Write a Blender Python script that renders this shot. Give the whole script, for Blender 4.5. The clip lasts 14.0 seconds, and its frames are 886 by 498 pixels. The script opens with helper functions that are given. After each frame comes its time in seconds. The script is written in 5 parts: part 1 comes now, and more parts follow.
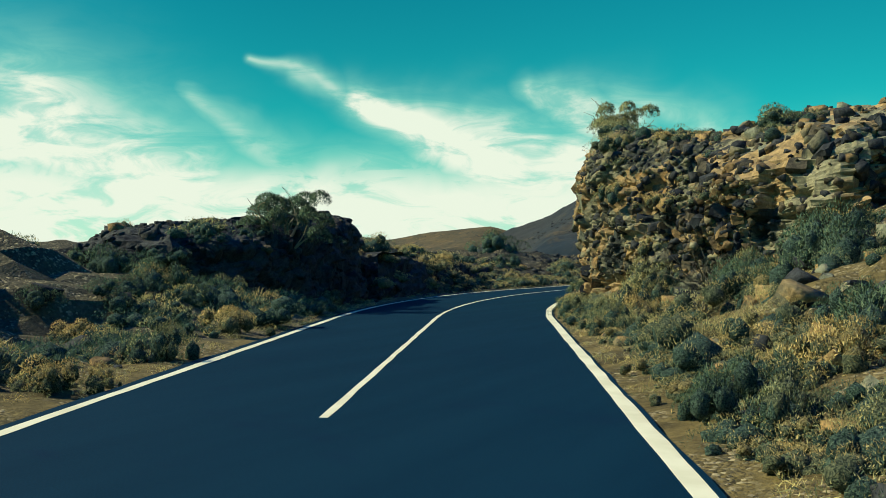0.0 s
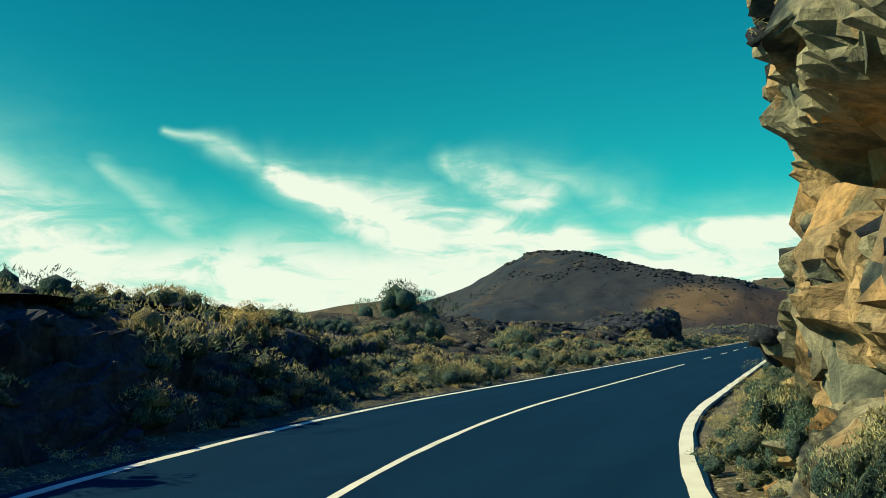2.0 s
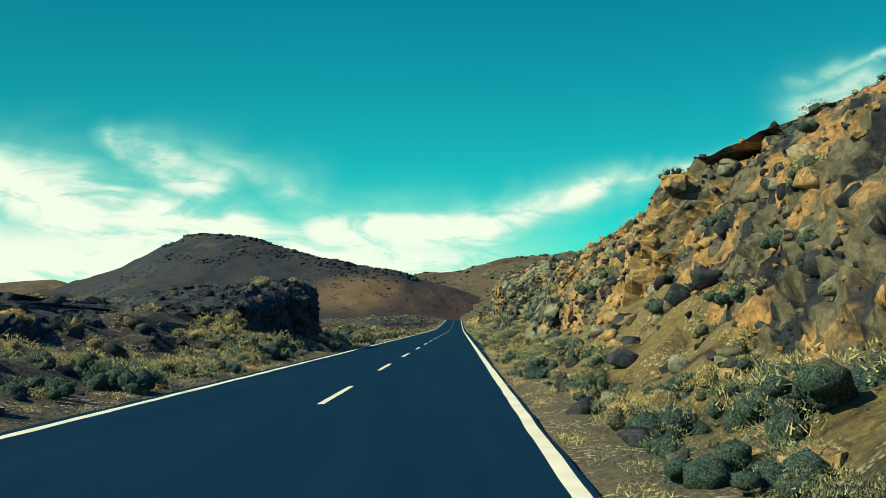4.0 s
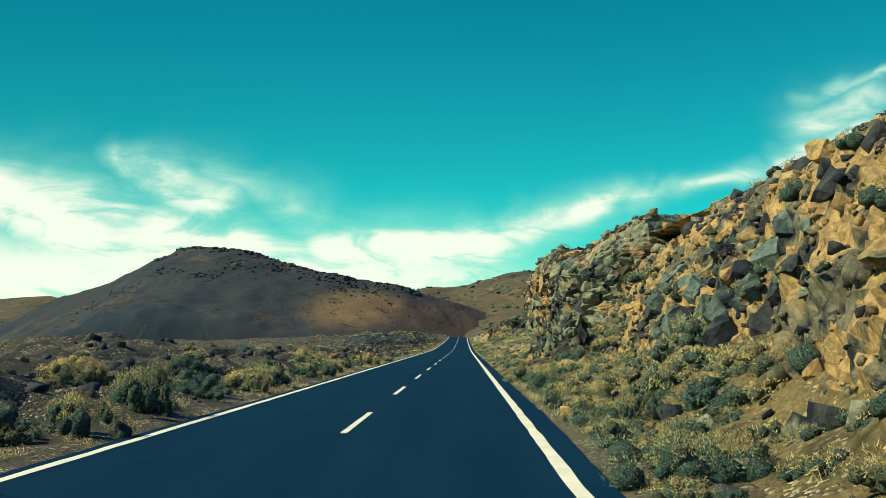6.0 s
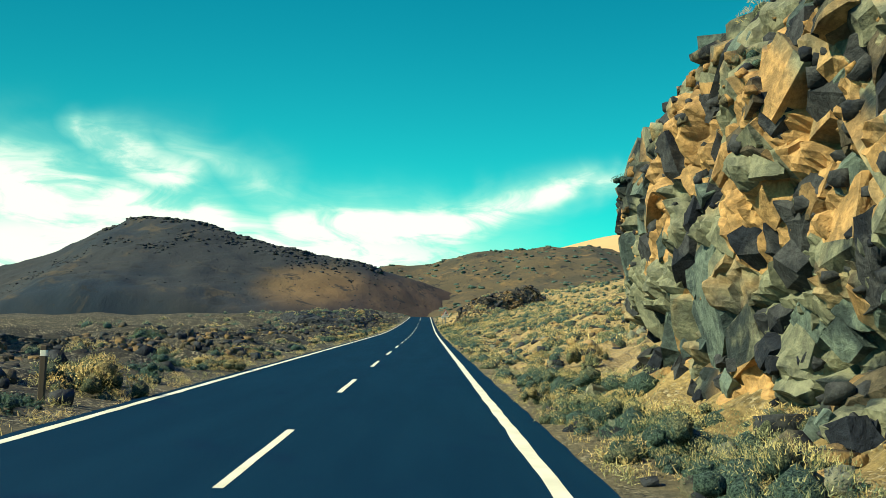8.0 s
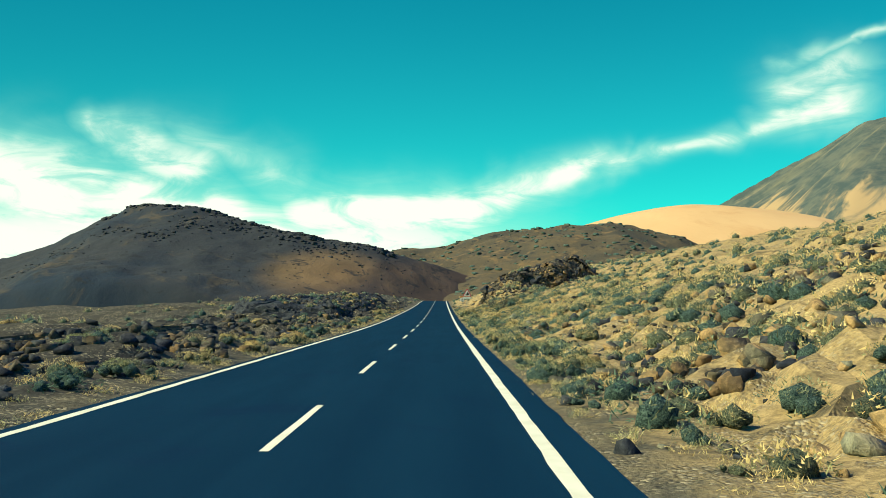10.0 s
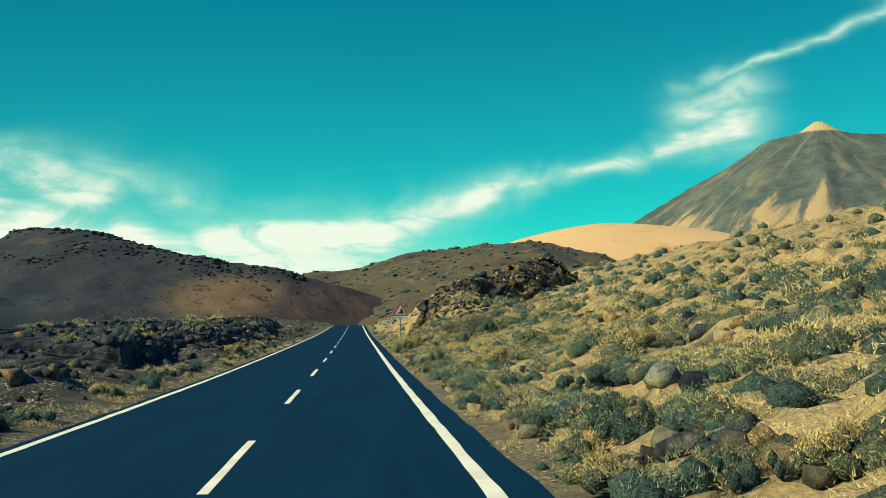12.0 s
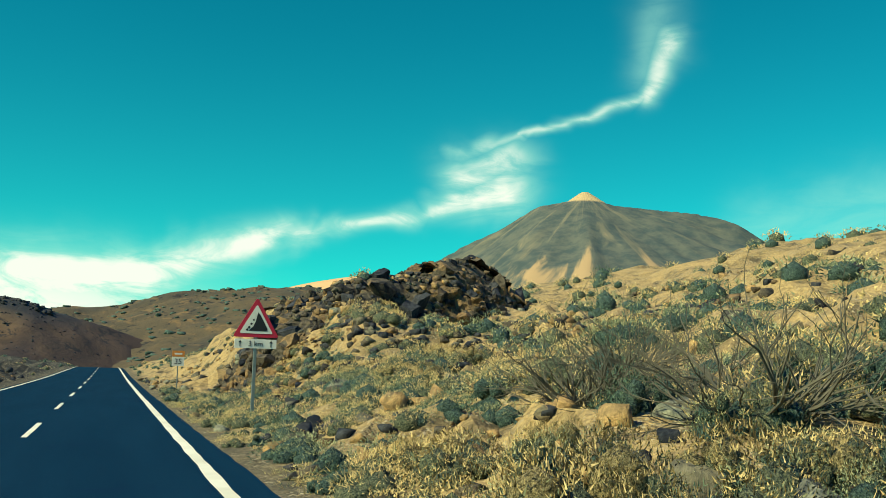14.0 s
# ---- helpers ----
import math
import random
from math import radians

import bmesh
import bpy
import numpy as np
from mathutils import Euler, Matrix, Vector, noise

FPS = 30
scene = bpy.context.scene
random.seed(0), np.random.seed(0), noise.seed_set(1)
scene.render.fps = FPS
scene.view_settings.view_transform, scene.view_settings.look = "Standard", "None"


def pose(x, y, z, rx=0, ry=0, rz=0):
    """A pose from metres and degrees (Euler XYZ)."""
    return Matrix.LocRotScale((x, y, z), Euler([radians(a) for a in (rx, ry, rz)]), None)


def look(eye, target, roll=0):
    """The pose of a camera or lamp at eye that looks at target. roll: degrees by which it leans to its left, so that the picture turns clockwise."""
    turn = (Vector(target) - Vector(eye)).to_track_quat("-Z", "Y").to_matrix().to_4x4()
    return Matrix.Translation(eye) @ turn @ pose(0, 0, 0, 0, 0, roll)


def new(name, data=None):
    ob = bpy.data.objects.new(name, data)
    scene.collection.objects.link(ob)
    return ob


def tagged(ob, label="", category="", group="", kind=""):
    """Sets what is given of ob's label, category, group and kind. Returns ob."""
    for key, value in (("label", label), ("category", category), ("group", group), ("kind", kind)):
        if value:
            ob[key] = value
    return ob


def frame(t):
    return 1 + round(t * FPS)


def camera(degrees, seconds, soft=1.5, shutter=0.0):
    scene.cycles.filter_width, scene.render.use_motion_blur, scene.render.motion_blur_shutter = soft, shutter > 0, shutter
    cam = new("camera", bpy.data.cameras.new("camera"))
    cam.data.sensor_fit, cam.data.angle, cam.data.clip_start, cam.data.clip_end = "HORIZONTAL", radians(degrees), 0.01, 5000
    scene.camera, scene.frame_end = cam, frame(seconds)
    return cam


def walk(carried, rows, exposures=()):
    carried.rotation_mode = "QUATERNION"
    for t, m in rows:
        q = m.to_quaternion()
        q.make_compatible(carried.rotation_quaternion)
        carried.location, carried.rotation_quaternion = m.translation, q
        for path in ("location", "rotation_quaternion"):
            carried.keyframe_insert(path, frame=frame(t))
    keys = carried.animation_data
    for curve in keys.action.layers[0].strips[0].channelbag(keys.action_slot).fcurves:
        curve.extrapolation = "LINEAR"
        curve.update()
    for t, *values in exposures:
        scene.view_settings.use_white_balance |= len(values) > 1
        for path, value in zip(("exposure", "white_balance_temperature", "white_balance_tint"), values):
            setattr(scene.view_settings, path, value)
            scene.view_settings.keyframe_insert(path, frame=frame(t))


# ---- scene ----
cam = camera(50.4, 14.0, 0.7)

# seconds, place (m), yaw, pitch, roll (degrees)
PATH = [
    (0.0, 18.85, -81.31, 1.801, 26.02, 0.70, 0.19),
    (0.5, 15.49, -73.15, 1.682, 25.76, 3.33, 1.56),
    (1.0, 12.11, -65.25, 1.590, 24.03, 3.12, 2.21),
    (1.5, 8.70, -57.27, 1.504, 24.10, 2.26, 3.14),
    (2.0, 5.77, -48.42, 1.620, 21.03, 5.10, -0.33),
    (2.5, 3.84, -40.67, 1.487, 11.82, 5.61, -4.02),
    (3.0, 2.99, -31.73, 1.479, 4.71, 4.66, -3.38),
    (5.5, 2.30, 31.04, 1.589, 0.48, 5.12, 2.55),
    (6.0, 2.22, 42.02, 1.693, 1.31, 5.57, 0.86),
    (6.5, 2.20, 53.12, 1.724, 2.30, 4.14, 0.46),
    (7.0, 2.22, 64.72, 1.707, 0.43, 3.97, 0.59),
    (7.5, 2.19, 75.56, 1.574, 0.47, 2.96, -0.86),
    (8.0, 2.14, 87.38, 1.697, -0.87, 4.45, 2.09),
    (10.5, 2.34, 148.58, 1.666, 0.36, 3.37, 0.13),
    (11.0, 2.23, 161.31, 1.652, 0.85, 4.82, 0.06),
    (11.5, 2.05, 173.40, 1.601, 1.44, 3.90, 0.65),
    (12.0, 2.10, 186.02, 1.799, -5.33, 4.93, -0.79),
    (12.5, 1.94, 199.27, 1.700, -19.09, 6.18, 0.86),
    (13.0, 1.98, 212.01, 1.780, -19.78, 5.77, 0.85),
    (13.5, 2.15, 224.69, 1.776, -17.83, 5.44, 0.72),
    (14.0, 2.05, 237.51, 1.920, -19.21, 8.09, 1.31),
]

AXES = []
for t, x, y, z, yaw, pitch, roll in PATH:
    yw, pt = radians(yaw), radians(pitch)
    ahead = Vector((-math.sin(yw) * math.cos(pt), math.cos(yw) * math.cos(pt), math.sin(pt)))
    AXES.append((t, look((x, y, z), Vector((x, y, z)) + ahead, roll)))
walk(cam, AXES, ((0.0, 0.0), (2.0, 0.06), (2.5, -0.10), (3.0, -0.02), (5.5, 0.15), (7.5, 0.2), (8.0, 0.36), (10.5, 0.27), (11.5, 0.15), (12.0, 0.06), (13.0, 0.2), (13.5, 0.38), (14.0, 0.2)))

# ---- sun and sky ----
SUN_AZ, SUN_EL = radians(104), radians(40)      # to the left of the straight road's heading (+y)
to_sun = Vector((-math.sin(SUN_AZ) * math.cos(SUN_EL), math.cos(SUN_AZ) * math.cos(SUN_EL), math.sin(SUN_EL)))
sun = new("sun", bpy.data.lights.new("sun", "SUN"))
sun.data.energy, sun.data.angle, sun.data.color = 6.6, radians(0.5), (0.90, 0.84, 0.50)
sun.matrix_world = look(to_sun * 100, (0, 0, 0))


class Nodes:
    """Short hand for node trees."""

    def __init__(self, tree):
        self.tree = tree
        tree.nodes.clear()

    def add(self, kind, ins=(), **props):
        node = self.tree.nodes.new(kind)
        for k, v in props.items():
            setattr(node, k, v)
        for k, v in dict(ins).items():
            self.put(node.inputs[k], v)
        return node

    def put(self, socket, v):
        if isinstance(v, bpy.types.NodeSocket):
            self.tree.links.new(v, socket)
        else:
            socket.default_value = v

    def math(self, op, a, b=0.0, c=0.0, clamp=False):
        n = self.add("ShaderNodeMath", operation=op, use_clamp=clamp)
        for i, v in enumerate((a, b, c)):
            self.put(n.inputs[i], v)
        return n.outputs[0]

    def mix(self, f, a, b, blend="MIX"):
        n = self.add("ShaderNodeMix", data_type="RGBA", blend_type=blend)
        n.clamp_factor = True
        for i, v in ((0, f), (6, a), (7, b)):
            self.put(n.inputs[i], (*v, 1.0) if isinstance(v, tuple) and len(v) == 3 else v)
        return n.outputs[2]

    def noise(self, vec, scale, detail=4.0, rough=0.55, distort=0.0):
        n = self.add("ShaderNodeTexNoise", {"Scale": scale, "Detail": detail, "Roughness": rough, "Distortion": distort})
        if vec is not None:
            self.put(n.inputs["Vector"], vec)
        return n.outputs["Fac"]

    def ramp(self, v, lo, hi, a=0.0, b=1.0):
        n = self.add("ShaderNodeMapRange", {"Value": v, "From Min": lo, "From Max": hi, "To Min": a, "To Max": b}, interpolation_type="SMOOTHSTEP")
        return n.outputs[0]


world = bpy.data.worlds.new("sky")
scene.world = world
world.use_nodes = True
w = Nodes(world.node_tree)
sky = w.add("ShaderNodeTexSky", sky_type="NISHITA", sun_disc=False, sun_elevation=SUN_EL, sun_rotation=-SUN_AZ, altitude=2000.0)
way = w.add("ShaderNodeTexCoord").outputs["Generated"]
sep = w.add("ShaderNodeSeparateXYZ", {0: way})
dx, dy, dz = sep.outputs
az = w.math("MULTIPLY", w.math("ARCTAN2", w.math("MULTIPLY", dx, -1.0), dy), 57.2958)
el = w.math("MULTIPLY", w.math("ARCSINE", dz), 57.2958)
flat = w.add("ShaderNodeCombineXYZ", {0: az, 1: el, 2: 0.0}).outputs[0]
wob1 = w.math("SUBTRACT", w.noise(flat, 0.16, 2.5, 0.5), 0.5)
wob2 = w.math("SUBTRACT", w.noise(flat, 0.23, 2.5, 0.5, 0.6), 0.5)
waz = w.math("ADD", az, w.math("MULTIPLY", wob1, 3.6))
wel = w.math("ADD", el, w.math("MULTIPLY", wob2, 2.2))


def streak(a0, e0, a1, e1, wide0, wide1, power):
    """A soft wisp of cloud from one direction (degrees) to another."""
    la, le = a1 - a0, e1 - e0
    n2 = la * la + le * le
    u = w.math("DIVIDE", w.math("ADD", w.math("MULTIPLY", w.math("SUBTRACT", waz, a0), la), w.math("MULTIPLY", w.math("SUBTRACT", wel, e0), le)), n2)
    u = w.math("MINIMUM", w.math("MAXIMUM", u, 0.0), 1.0)
    px = w.math("SUBTRACT", waz, w.math("ADD", w.math("MULTIPLY", u, la), a0))
    py = w.math("SUBTRACT", wel, w.math("ADD", w.math("MULTIPLY", u, le), e0))
    d = w.math("SQRT", w.math("ADD", w.math("MULTIPLY", px, px), w.math("MULTIPLY", py, py)))
    wide = w.math("ADD", w.math("MULTIPLY", u, 1.25 * (wide1 - wide0)), 1.25 * wide0)
    q = w.math("DIVIDE", d, wide)
    return w.math("MULTIPLY", w.math("EXPONENT", w.math("MULTIPLY", w.math("MULTIPLY", q, q), -1.0)), power)


WEST = [(37.5, 12.0, 31.0, 9.6, 0.2, 0.9, 0.55), (31.5, 9.8, 20.0, 5.0, 0.9, 2.6, 1.0), (24.0, 6.5, 9.0, 4.0, 2.0, 1.6, 1.0), (50.0, 7.5, 42.0, 4.0, 3.2, 3.0, 1.0), (20.8, 10.2, 15.5, 8.0, 0.7, 1.7, 0.75),
        (15.5, 10.0, 9.0, 7.0, 0.7, 1.4, 0.5), (41.0, 9.5, 35.0, 5.5, 0.5, 1.5, 0.5), (34.0, 3.0, 0.0, 2.6, 1.8, 1.6, 1.0), (60.0, 8.0, 75.0, 6.0, 3.0, 4.0, 0.8)]
EAST = [(8.0, 5.0, -2.0, 5.8, 1.6, 1.2, 1.0), (-2.0, 5.8, -10.7, 9.1, 1.2, 0.55, 0.9), (-10.0, 8.8, -18.3, 10.4, 0.5, 0.35, 0.7), (-18.3, 10.6, -23.4, 11.4, 0.6, 1.2, 0.9),
        (-20.4, 12.5, -23.4, 13.3, 1.3, 1.0, 0.7), (-19.6, 14.1, -24.0, 14.8, 0.5, 0.3, 0.5), (-24.0, 14.9, -31.9, 17.3, 0.2, 0.3, 0.6), (-31.8, 17.2, -33.4, 20.0, 0.5, 0.8, 0.7), (-31.6, 18.6, -32.4, 21.5, 0.9, 1.2, 0.3),
        (-38.0, 9.0, -55.0, 12.0, 1.5, 2.0, 0.3)]
cover = 0.0
for row in WEST + EAST:
    cover = w.math("MAXIMUM", cover, streak(*row))
low = w.math("MULTIPLY", w.ramp(wel, 8.4, 3.2, 0.0, 0.85), w.ramp(waz, -12.0, 4.0))
slant = w.add("ShaderNodeMapping", {"Vector": flat, "Rotation": (0.0, 0.0, radians(-22)), "Scale": (0.55, 1.6, 1.0)}).outputs[0]
wisp = w.ramp(w.noise(slant, 0.36, 7.0, 0.62, 0.9), 0.30, 0.66, 0.68, 1.3)
haze = w.math("MULTIPLY", w.ramp(wel, 8.4, 3.6, 0.0, 1.0), w.ramp(waz, -11.0, 3.0))
cover = w.math("MAXIMUM", w.math("MULTIPLY", w.math("MAXIMUM", cover, low), wisp), w.math("MULTIPLY", haze, w.ramp(wisp, 0.7, 1.1, 0.72, 1.0)), clamp=True)
teal = w.mix(1.0, sky.outputs[0], (0.045, 1.10, 0.87), "MULTIPLY")
rise = w.ramp(el, 0.0, 26.0)
teal = w.mix(1.0, teal, w.mix(rise, (1.25, 1.15, 0.95), (0.28, 0.86, 0.90)), "MULTIPLY")
teal = w.mix(1.0, teal, w.mix(w.ramp(az, 2.0, 40.0), (1.0, 1.0, 1.0), (0.72, 0.72, 0.74)), "MULTIPLY")
teal = w.mix(w.ramp(el, 24.0, 60.0), teal, w.mix(1.0, teal, (2.0, 0.72, 3.0), "MULTIPLY"))      # deep blue overhead
white = w.mix(w.ramp(cover, 0.35, 1.0), (3.2, 7.2, 5.5), (7.6, 8.4, 6.9))
colour = w.mix(cover, teal, white)
back = w.add("ShaderNodeBackground", {"Color": colour, "Strength": 0.11})
w.add("ShaderNodeOutputWorld", {"Surface": back.outputs[0]})

# ---- materials ----
def material(name):
    m = bpy.data.materials.new(name)
    m.use_nodes = True
    n = Nodes(m.node_tree)
    return m, n


def finish(n, colour, rough=0.9, height=None, bump=0.3, dist=0.05, spec=0.2):
    b = n.add("ShaderNodeBsdfPrincipled", {"Base Color": colour, "Roughness": rough, "Specular IOR Level": spec})
    if height is not None:
        k = n.add("ShaderNodeBump", {"Height": height, "Strength": bump, "Distance": dist})
        n.put(b.inputs["Normal"], k.outputs[0])
    n.add("ShaderNodeOutputMaterial", {"Surface": b.outputs[0]})


def place_of(n):
    return n.add("ShaderNodeNewGeometry").outputs["Position"]


def rock_material(name, dark, mid, warm, warm_share, scale=1.0):
    """Lava rock: dark basalt, grey-olive faces and ochre patches."""
    m, n = material(name)
    p = place_of(n)
    big = n.noise(p, 0.30 * scale, 4.0, 0.55, 0.8)
    med = n.noise(p, 0.8 * scale, 5.0, 0.6, 0.6)
    fine = n.noise(p, 14.0 * scale, 5.0, 0.7)
    cells = n.add("ShaderNodeTexVoronoi", {"Vector": p, "Scale": 1.1 * scale})
    tone = n.add("ShaderNodeSeparateColor", {0: cells.outputs["Color"]}).outputs[0]
    isle = n.add("ShaderNodeNewGeometry").outputs["Random Per Island"]
    c = n.mix(n.ramp(med, 0.41, 0.50), dark, mid)
    pick = n.math("ADD", n.math("MULTIPLY", big, 0.6), n.math("ADD", n.math("MULTIPLY", tone, 0.25), n.math("MULTIPLY", isle, 0.15)))
    c = n.mix(n.ramp(pick, 0.60 - warm_share, 0.68 - warm_share), c, warm)
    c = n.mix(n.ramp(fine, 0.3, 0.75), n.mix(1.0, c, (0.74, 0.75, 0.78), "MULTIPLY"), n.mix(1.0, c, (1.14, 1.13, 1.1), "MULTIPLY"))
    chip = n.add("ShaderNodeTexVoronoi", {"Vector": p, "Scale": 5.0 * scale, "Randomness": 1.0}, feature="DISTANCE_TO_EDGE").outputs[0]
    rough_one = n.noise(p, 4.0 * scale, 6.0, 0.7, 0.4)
    # darker, slightly bluer tone where this noise, which also drives the bump, is low
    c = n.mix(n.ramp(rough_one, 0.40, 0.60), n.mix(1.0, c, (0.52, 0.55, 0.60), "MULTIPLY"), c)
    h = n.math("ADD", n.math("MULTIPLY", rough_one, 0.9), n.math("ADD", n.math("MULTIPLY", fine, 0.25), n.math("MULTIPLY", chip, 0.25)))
    finish(n, c, 0.92, h, 0.7, 0.13)
    return m


def leaf_material(name, a, b, dry, dry_share):
    """Leaves and stems: green-grey to straw, blade by blade."""
    m, n = material(name)
    g = n.add("ShaderNodeNewGeometry")
    ob = n.add("ShaderNodeObjectInfo").outputs["Random"]
    c = n.mix(g.outputs["Random Per Island"], a, b)
    patch = n.noise(g.outputs["Position"], 1.3, 3.0)
    pick = n.math("ADD", n.math("MULTIPLY", patch, 0.6), n.math("MULTIPLY", ob, 0.4))
    c = n.mix(n.ramp(pick, 0.75 - dry_share, 0.95 - dry_share), c, dry)
    solid_part = n.add("ShaderNodeBsdfDiffuse", {"Color": c})
    thin_part = n.add("ShaderNodeBsdfTranslucent", {"Color": c})
    both = n.add("ShaderNodeMixShader", {0: 0.2, 1: solid_part.outputs[0], 2: thin_part.outputs[0]})
    n.add("ShaderNodeOutputMaterial", {"Surface": both.outputs[0]})
    return m


def crown_material(name, leaf, gap):
    """The dense inside of a shrub: fine twigs and leaves, with the shade between them painted in."""
    m, n = material(name)
    p = place_of(n)
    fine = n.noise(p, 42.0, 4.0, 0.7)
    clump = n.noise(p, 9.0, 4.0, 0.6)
    # gap colour and dimmed clumps: painted shade in the hollows of the bump
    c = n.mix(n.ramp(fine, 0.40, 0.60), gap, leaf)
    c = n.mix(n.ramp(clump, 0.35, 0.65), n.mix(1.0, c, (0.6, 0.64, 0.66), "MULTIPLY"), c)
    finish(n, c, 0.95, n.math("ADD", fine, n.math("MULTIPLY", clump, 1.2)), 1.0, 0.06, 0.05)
    return m


OCHRE, PALE = (0.50, 0.335, 0.145), (0.27, 0.28, 0.20)
BASALT = (0.026, 0.032, 0.040)
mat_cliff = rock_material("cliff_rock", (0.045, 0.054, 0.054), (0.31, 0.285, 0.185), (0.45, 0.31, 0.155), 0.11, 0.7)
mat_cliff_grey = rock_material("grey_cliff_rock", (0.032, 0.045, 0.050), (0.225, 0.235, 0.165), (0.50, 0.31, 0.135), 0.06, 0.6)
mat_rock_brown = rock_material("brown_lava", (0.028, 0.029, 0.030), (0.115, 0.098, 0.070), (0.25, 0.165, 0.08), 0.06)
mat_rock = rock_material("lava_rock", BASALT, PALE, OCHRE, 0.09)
# dark basalt, with the navy tint of shade put into its base colours
mat_rock_dark = rock_material("dark_lava_shade_tint", (0.017, 0.023, 0.036), (0.058, 0.064, 0.072), (0.22, 0.16, 0.08), -0.10)
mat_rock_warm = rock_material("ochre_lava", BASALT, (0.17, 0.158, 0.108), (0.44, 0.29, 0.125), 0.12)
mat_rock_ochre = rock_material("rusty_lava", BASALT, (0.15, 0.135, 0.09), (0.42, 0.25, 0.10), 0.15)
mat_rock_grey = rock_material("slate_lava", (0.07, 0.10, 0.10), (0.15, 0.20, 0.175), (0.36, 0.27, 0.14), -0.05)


def ground_material():
    m, n = material("scrub_ground")
    p = place_of(n)
    big = n.noise(p, 0.12, 4.0, 0.6, 0.5)
    med = n.noise(p, 0.9, 6.0, 0.65, 0.4)
    fine = n.noise(p, 9.0, 6.0, 0.7)
    c = n.mix(n.ramp(med, 0.32, 0.54), (0.095, 0.082, 0.052), (0.46, 0.335, 0.15))
    c = n.mix(n.ramp(big, 0.45, 0.7, 0.0, 0.6), c, (0.55, 0.395, 0.175))
    q = n.add("ShaderNodeSeparateXYZ", {0: p})
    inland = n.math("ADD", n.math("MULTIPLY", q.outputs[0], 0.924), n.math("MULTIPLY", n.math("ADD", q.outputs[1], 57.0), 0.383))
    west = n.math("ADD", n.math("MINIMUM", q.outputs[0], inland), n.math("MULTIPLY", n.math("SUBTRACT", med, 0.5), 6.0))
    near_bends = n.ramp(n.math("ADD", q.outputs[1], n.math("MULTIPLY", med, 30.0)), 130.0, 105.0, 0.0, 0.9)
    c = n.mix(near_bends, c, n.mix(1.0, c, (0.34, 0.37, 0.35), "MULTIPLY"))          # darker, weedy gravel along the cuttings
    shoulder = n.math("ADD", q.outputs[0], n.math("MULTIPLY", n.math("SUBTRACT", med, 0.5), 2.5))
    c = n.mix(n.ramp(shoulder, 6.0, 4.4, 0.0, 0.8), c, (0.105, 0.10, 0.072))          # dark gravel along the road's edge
    c = n.mix(n.ramp(west, -2.6, -5.0, 0.0, 0.93), c, (0.052, 0.050, 0.042))          # dark lava gravel on the west side, with the mound's shade painted in
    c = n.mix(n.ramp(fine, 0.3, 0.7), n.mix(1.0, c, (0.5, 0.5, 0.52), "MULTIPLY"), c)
    peb = n.add("ShaderNodeTexVoronoi", {"Vector": p, "Scale": 17.0, "Randomness": 1.0})
    tone = n.add("ShaderNodeSeparateColor", {0: peb.outputs["Color"]}).outputs[0]
    stony = n.ramp(n.noise(p, 0.7, 5.0, 0.65, 0.5), 0.42, 0.58)
    c = n.mix(n.math("MULTIPLY", stony, n.ramp(tone, 0.3, 0.9, 0.0, 0.55)), c, (0.10, 0.095, 0.075))
    c = n.mix(n.math("MULTIPLY", stony, n.ramp(tone, 0.75, 1.0, 0.0, 0.7)), c, (0.50, 0.42, 0.26))
    low = n.math("ADD", n.math("MULTIPLY", fine, 0.5), n.math("SUBTRACT", med, n.math("MULTIPLY", peb.outputs["Distance"], n.math("MULTIPLY", stony, 0.5))))
    finish(n, c, 0.95, low, 0.9, 0.10)
    return m


def asphalt_material():
    m, n = material("asphalt")
    p = place_of(n)
    grain = n.noise(p, 60.0, 3.0, 0.7)
    wear = n.noise(n.add("ShaderNodeMapping", {"Vector": p, "Scale": (1.2, 0.10, 1.0)}).outputs[0], 1.0, 5.0, 0.6)
    stain = n.noise(p, 0.5, 5.0, 0.6, 0.5)
    c = n.mix(n.ramp(wear, 0.3, 0.7), (0.0014, 0.0205, 0.049), (0.0026, 0.0262, 0.058))
    c = n.mix(n.ramp(stain, 0.56, 0.72, 0.0, 0.5), c, (0.0020, 0.013, 0.046))
    c = n.mix(n.ramp(grain, 0.35, 0.7), n.mix(1.0, c, (0.75, 0.75, 0.78), "MULTIPLY"), n.mix(1.0, c, (1.2, 1.2, 1.2), "MULTIPLY"))
    finish(n, c, 0.9, grain, 0.25, 0.01, 0.04)
    return m


def paint_material():
    m, n = material("road_paint")
    p = place_of(n)
    worn = n.noise(p, 9.0, 6.0, 0.75)
    dirt = n.noise(p, 1.1, 4.0)
    c = n.mix(n.ramp(dirt, 0.35, 0.7), (0.72, 0.70, 0.57), (0.60, 0.58, 0.45))
    c = n.mix(n.ramp(worn, 0.66, 0.72), c, (0.10, 0.11, 0.11))
    finish(n, c, 0.7, worn, 0.1, 0.004)
    return m


mat_ground, mat_asphalt, mat_paint = ground_material(), asphalt_material(), paint_material()


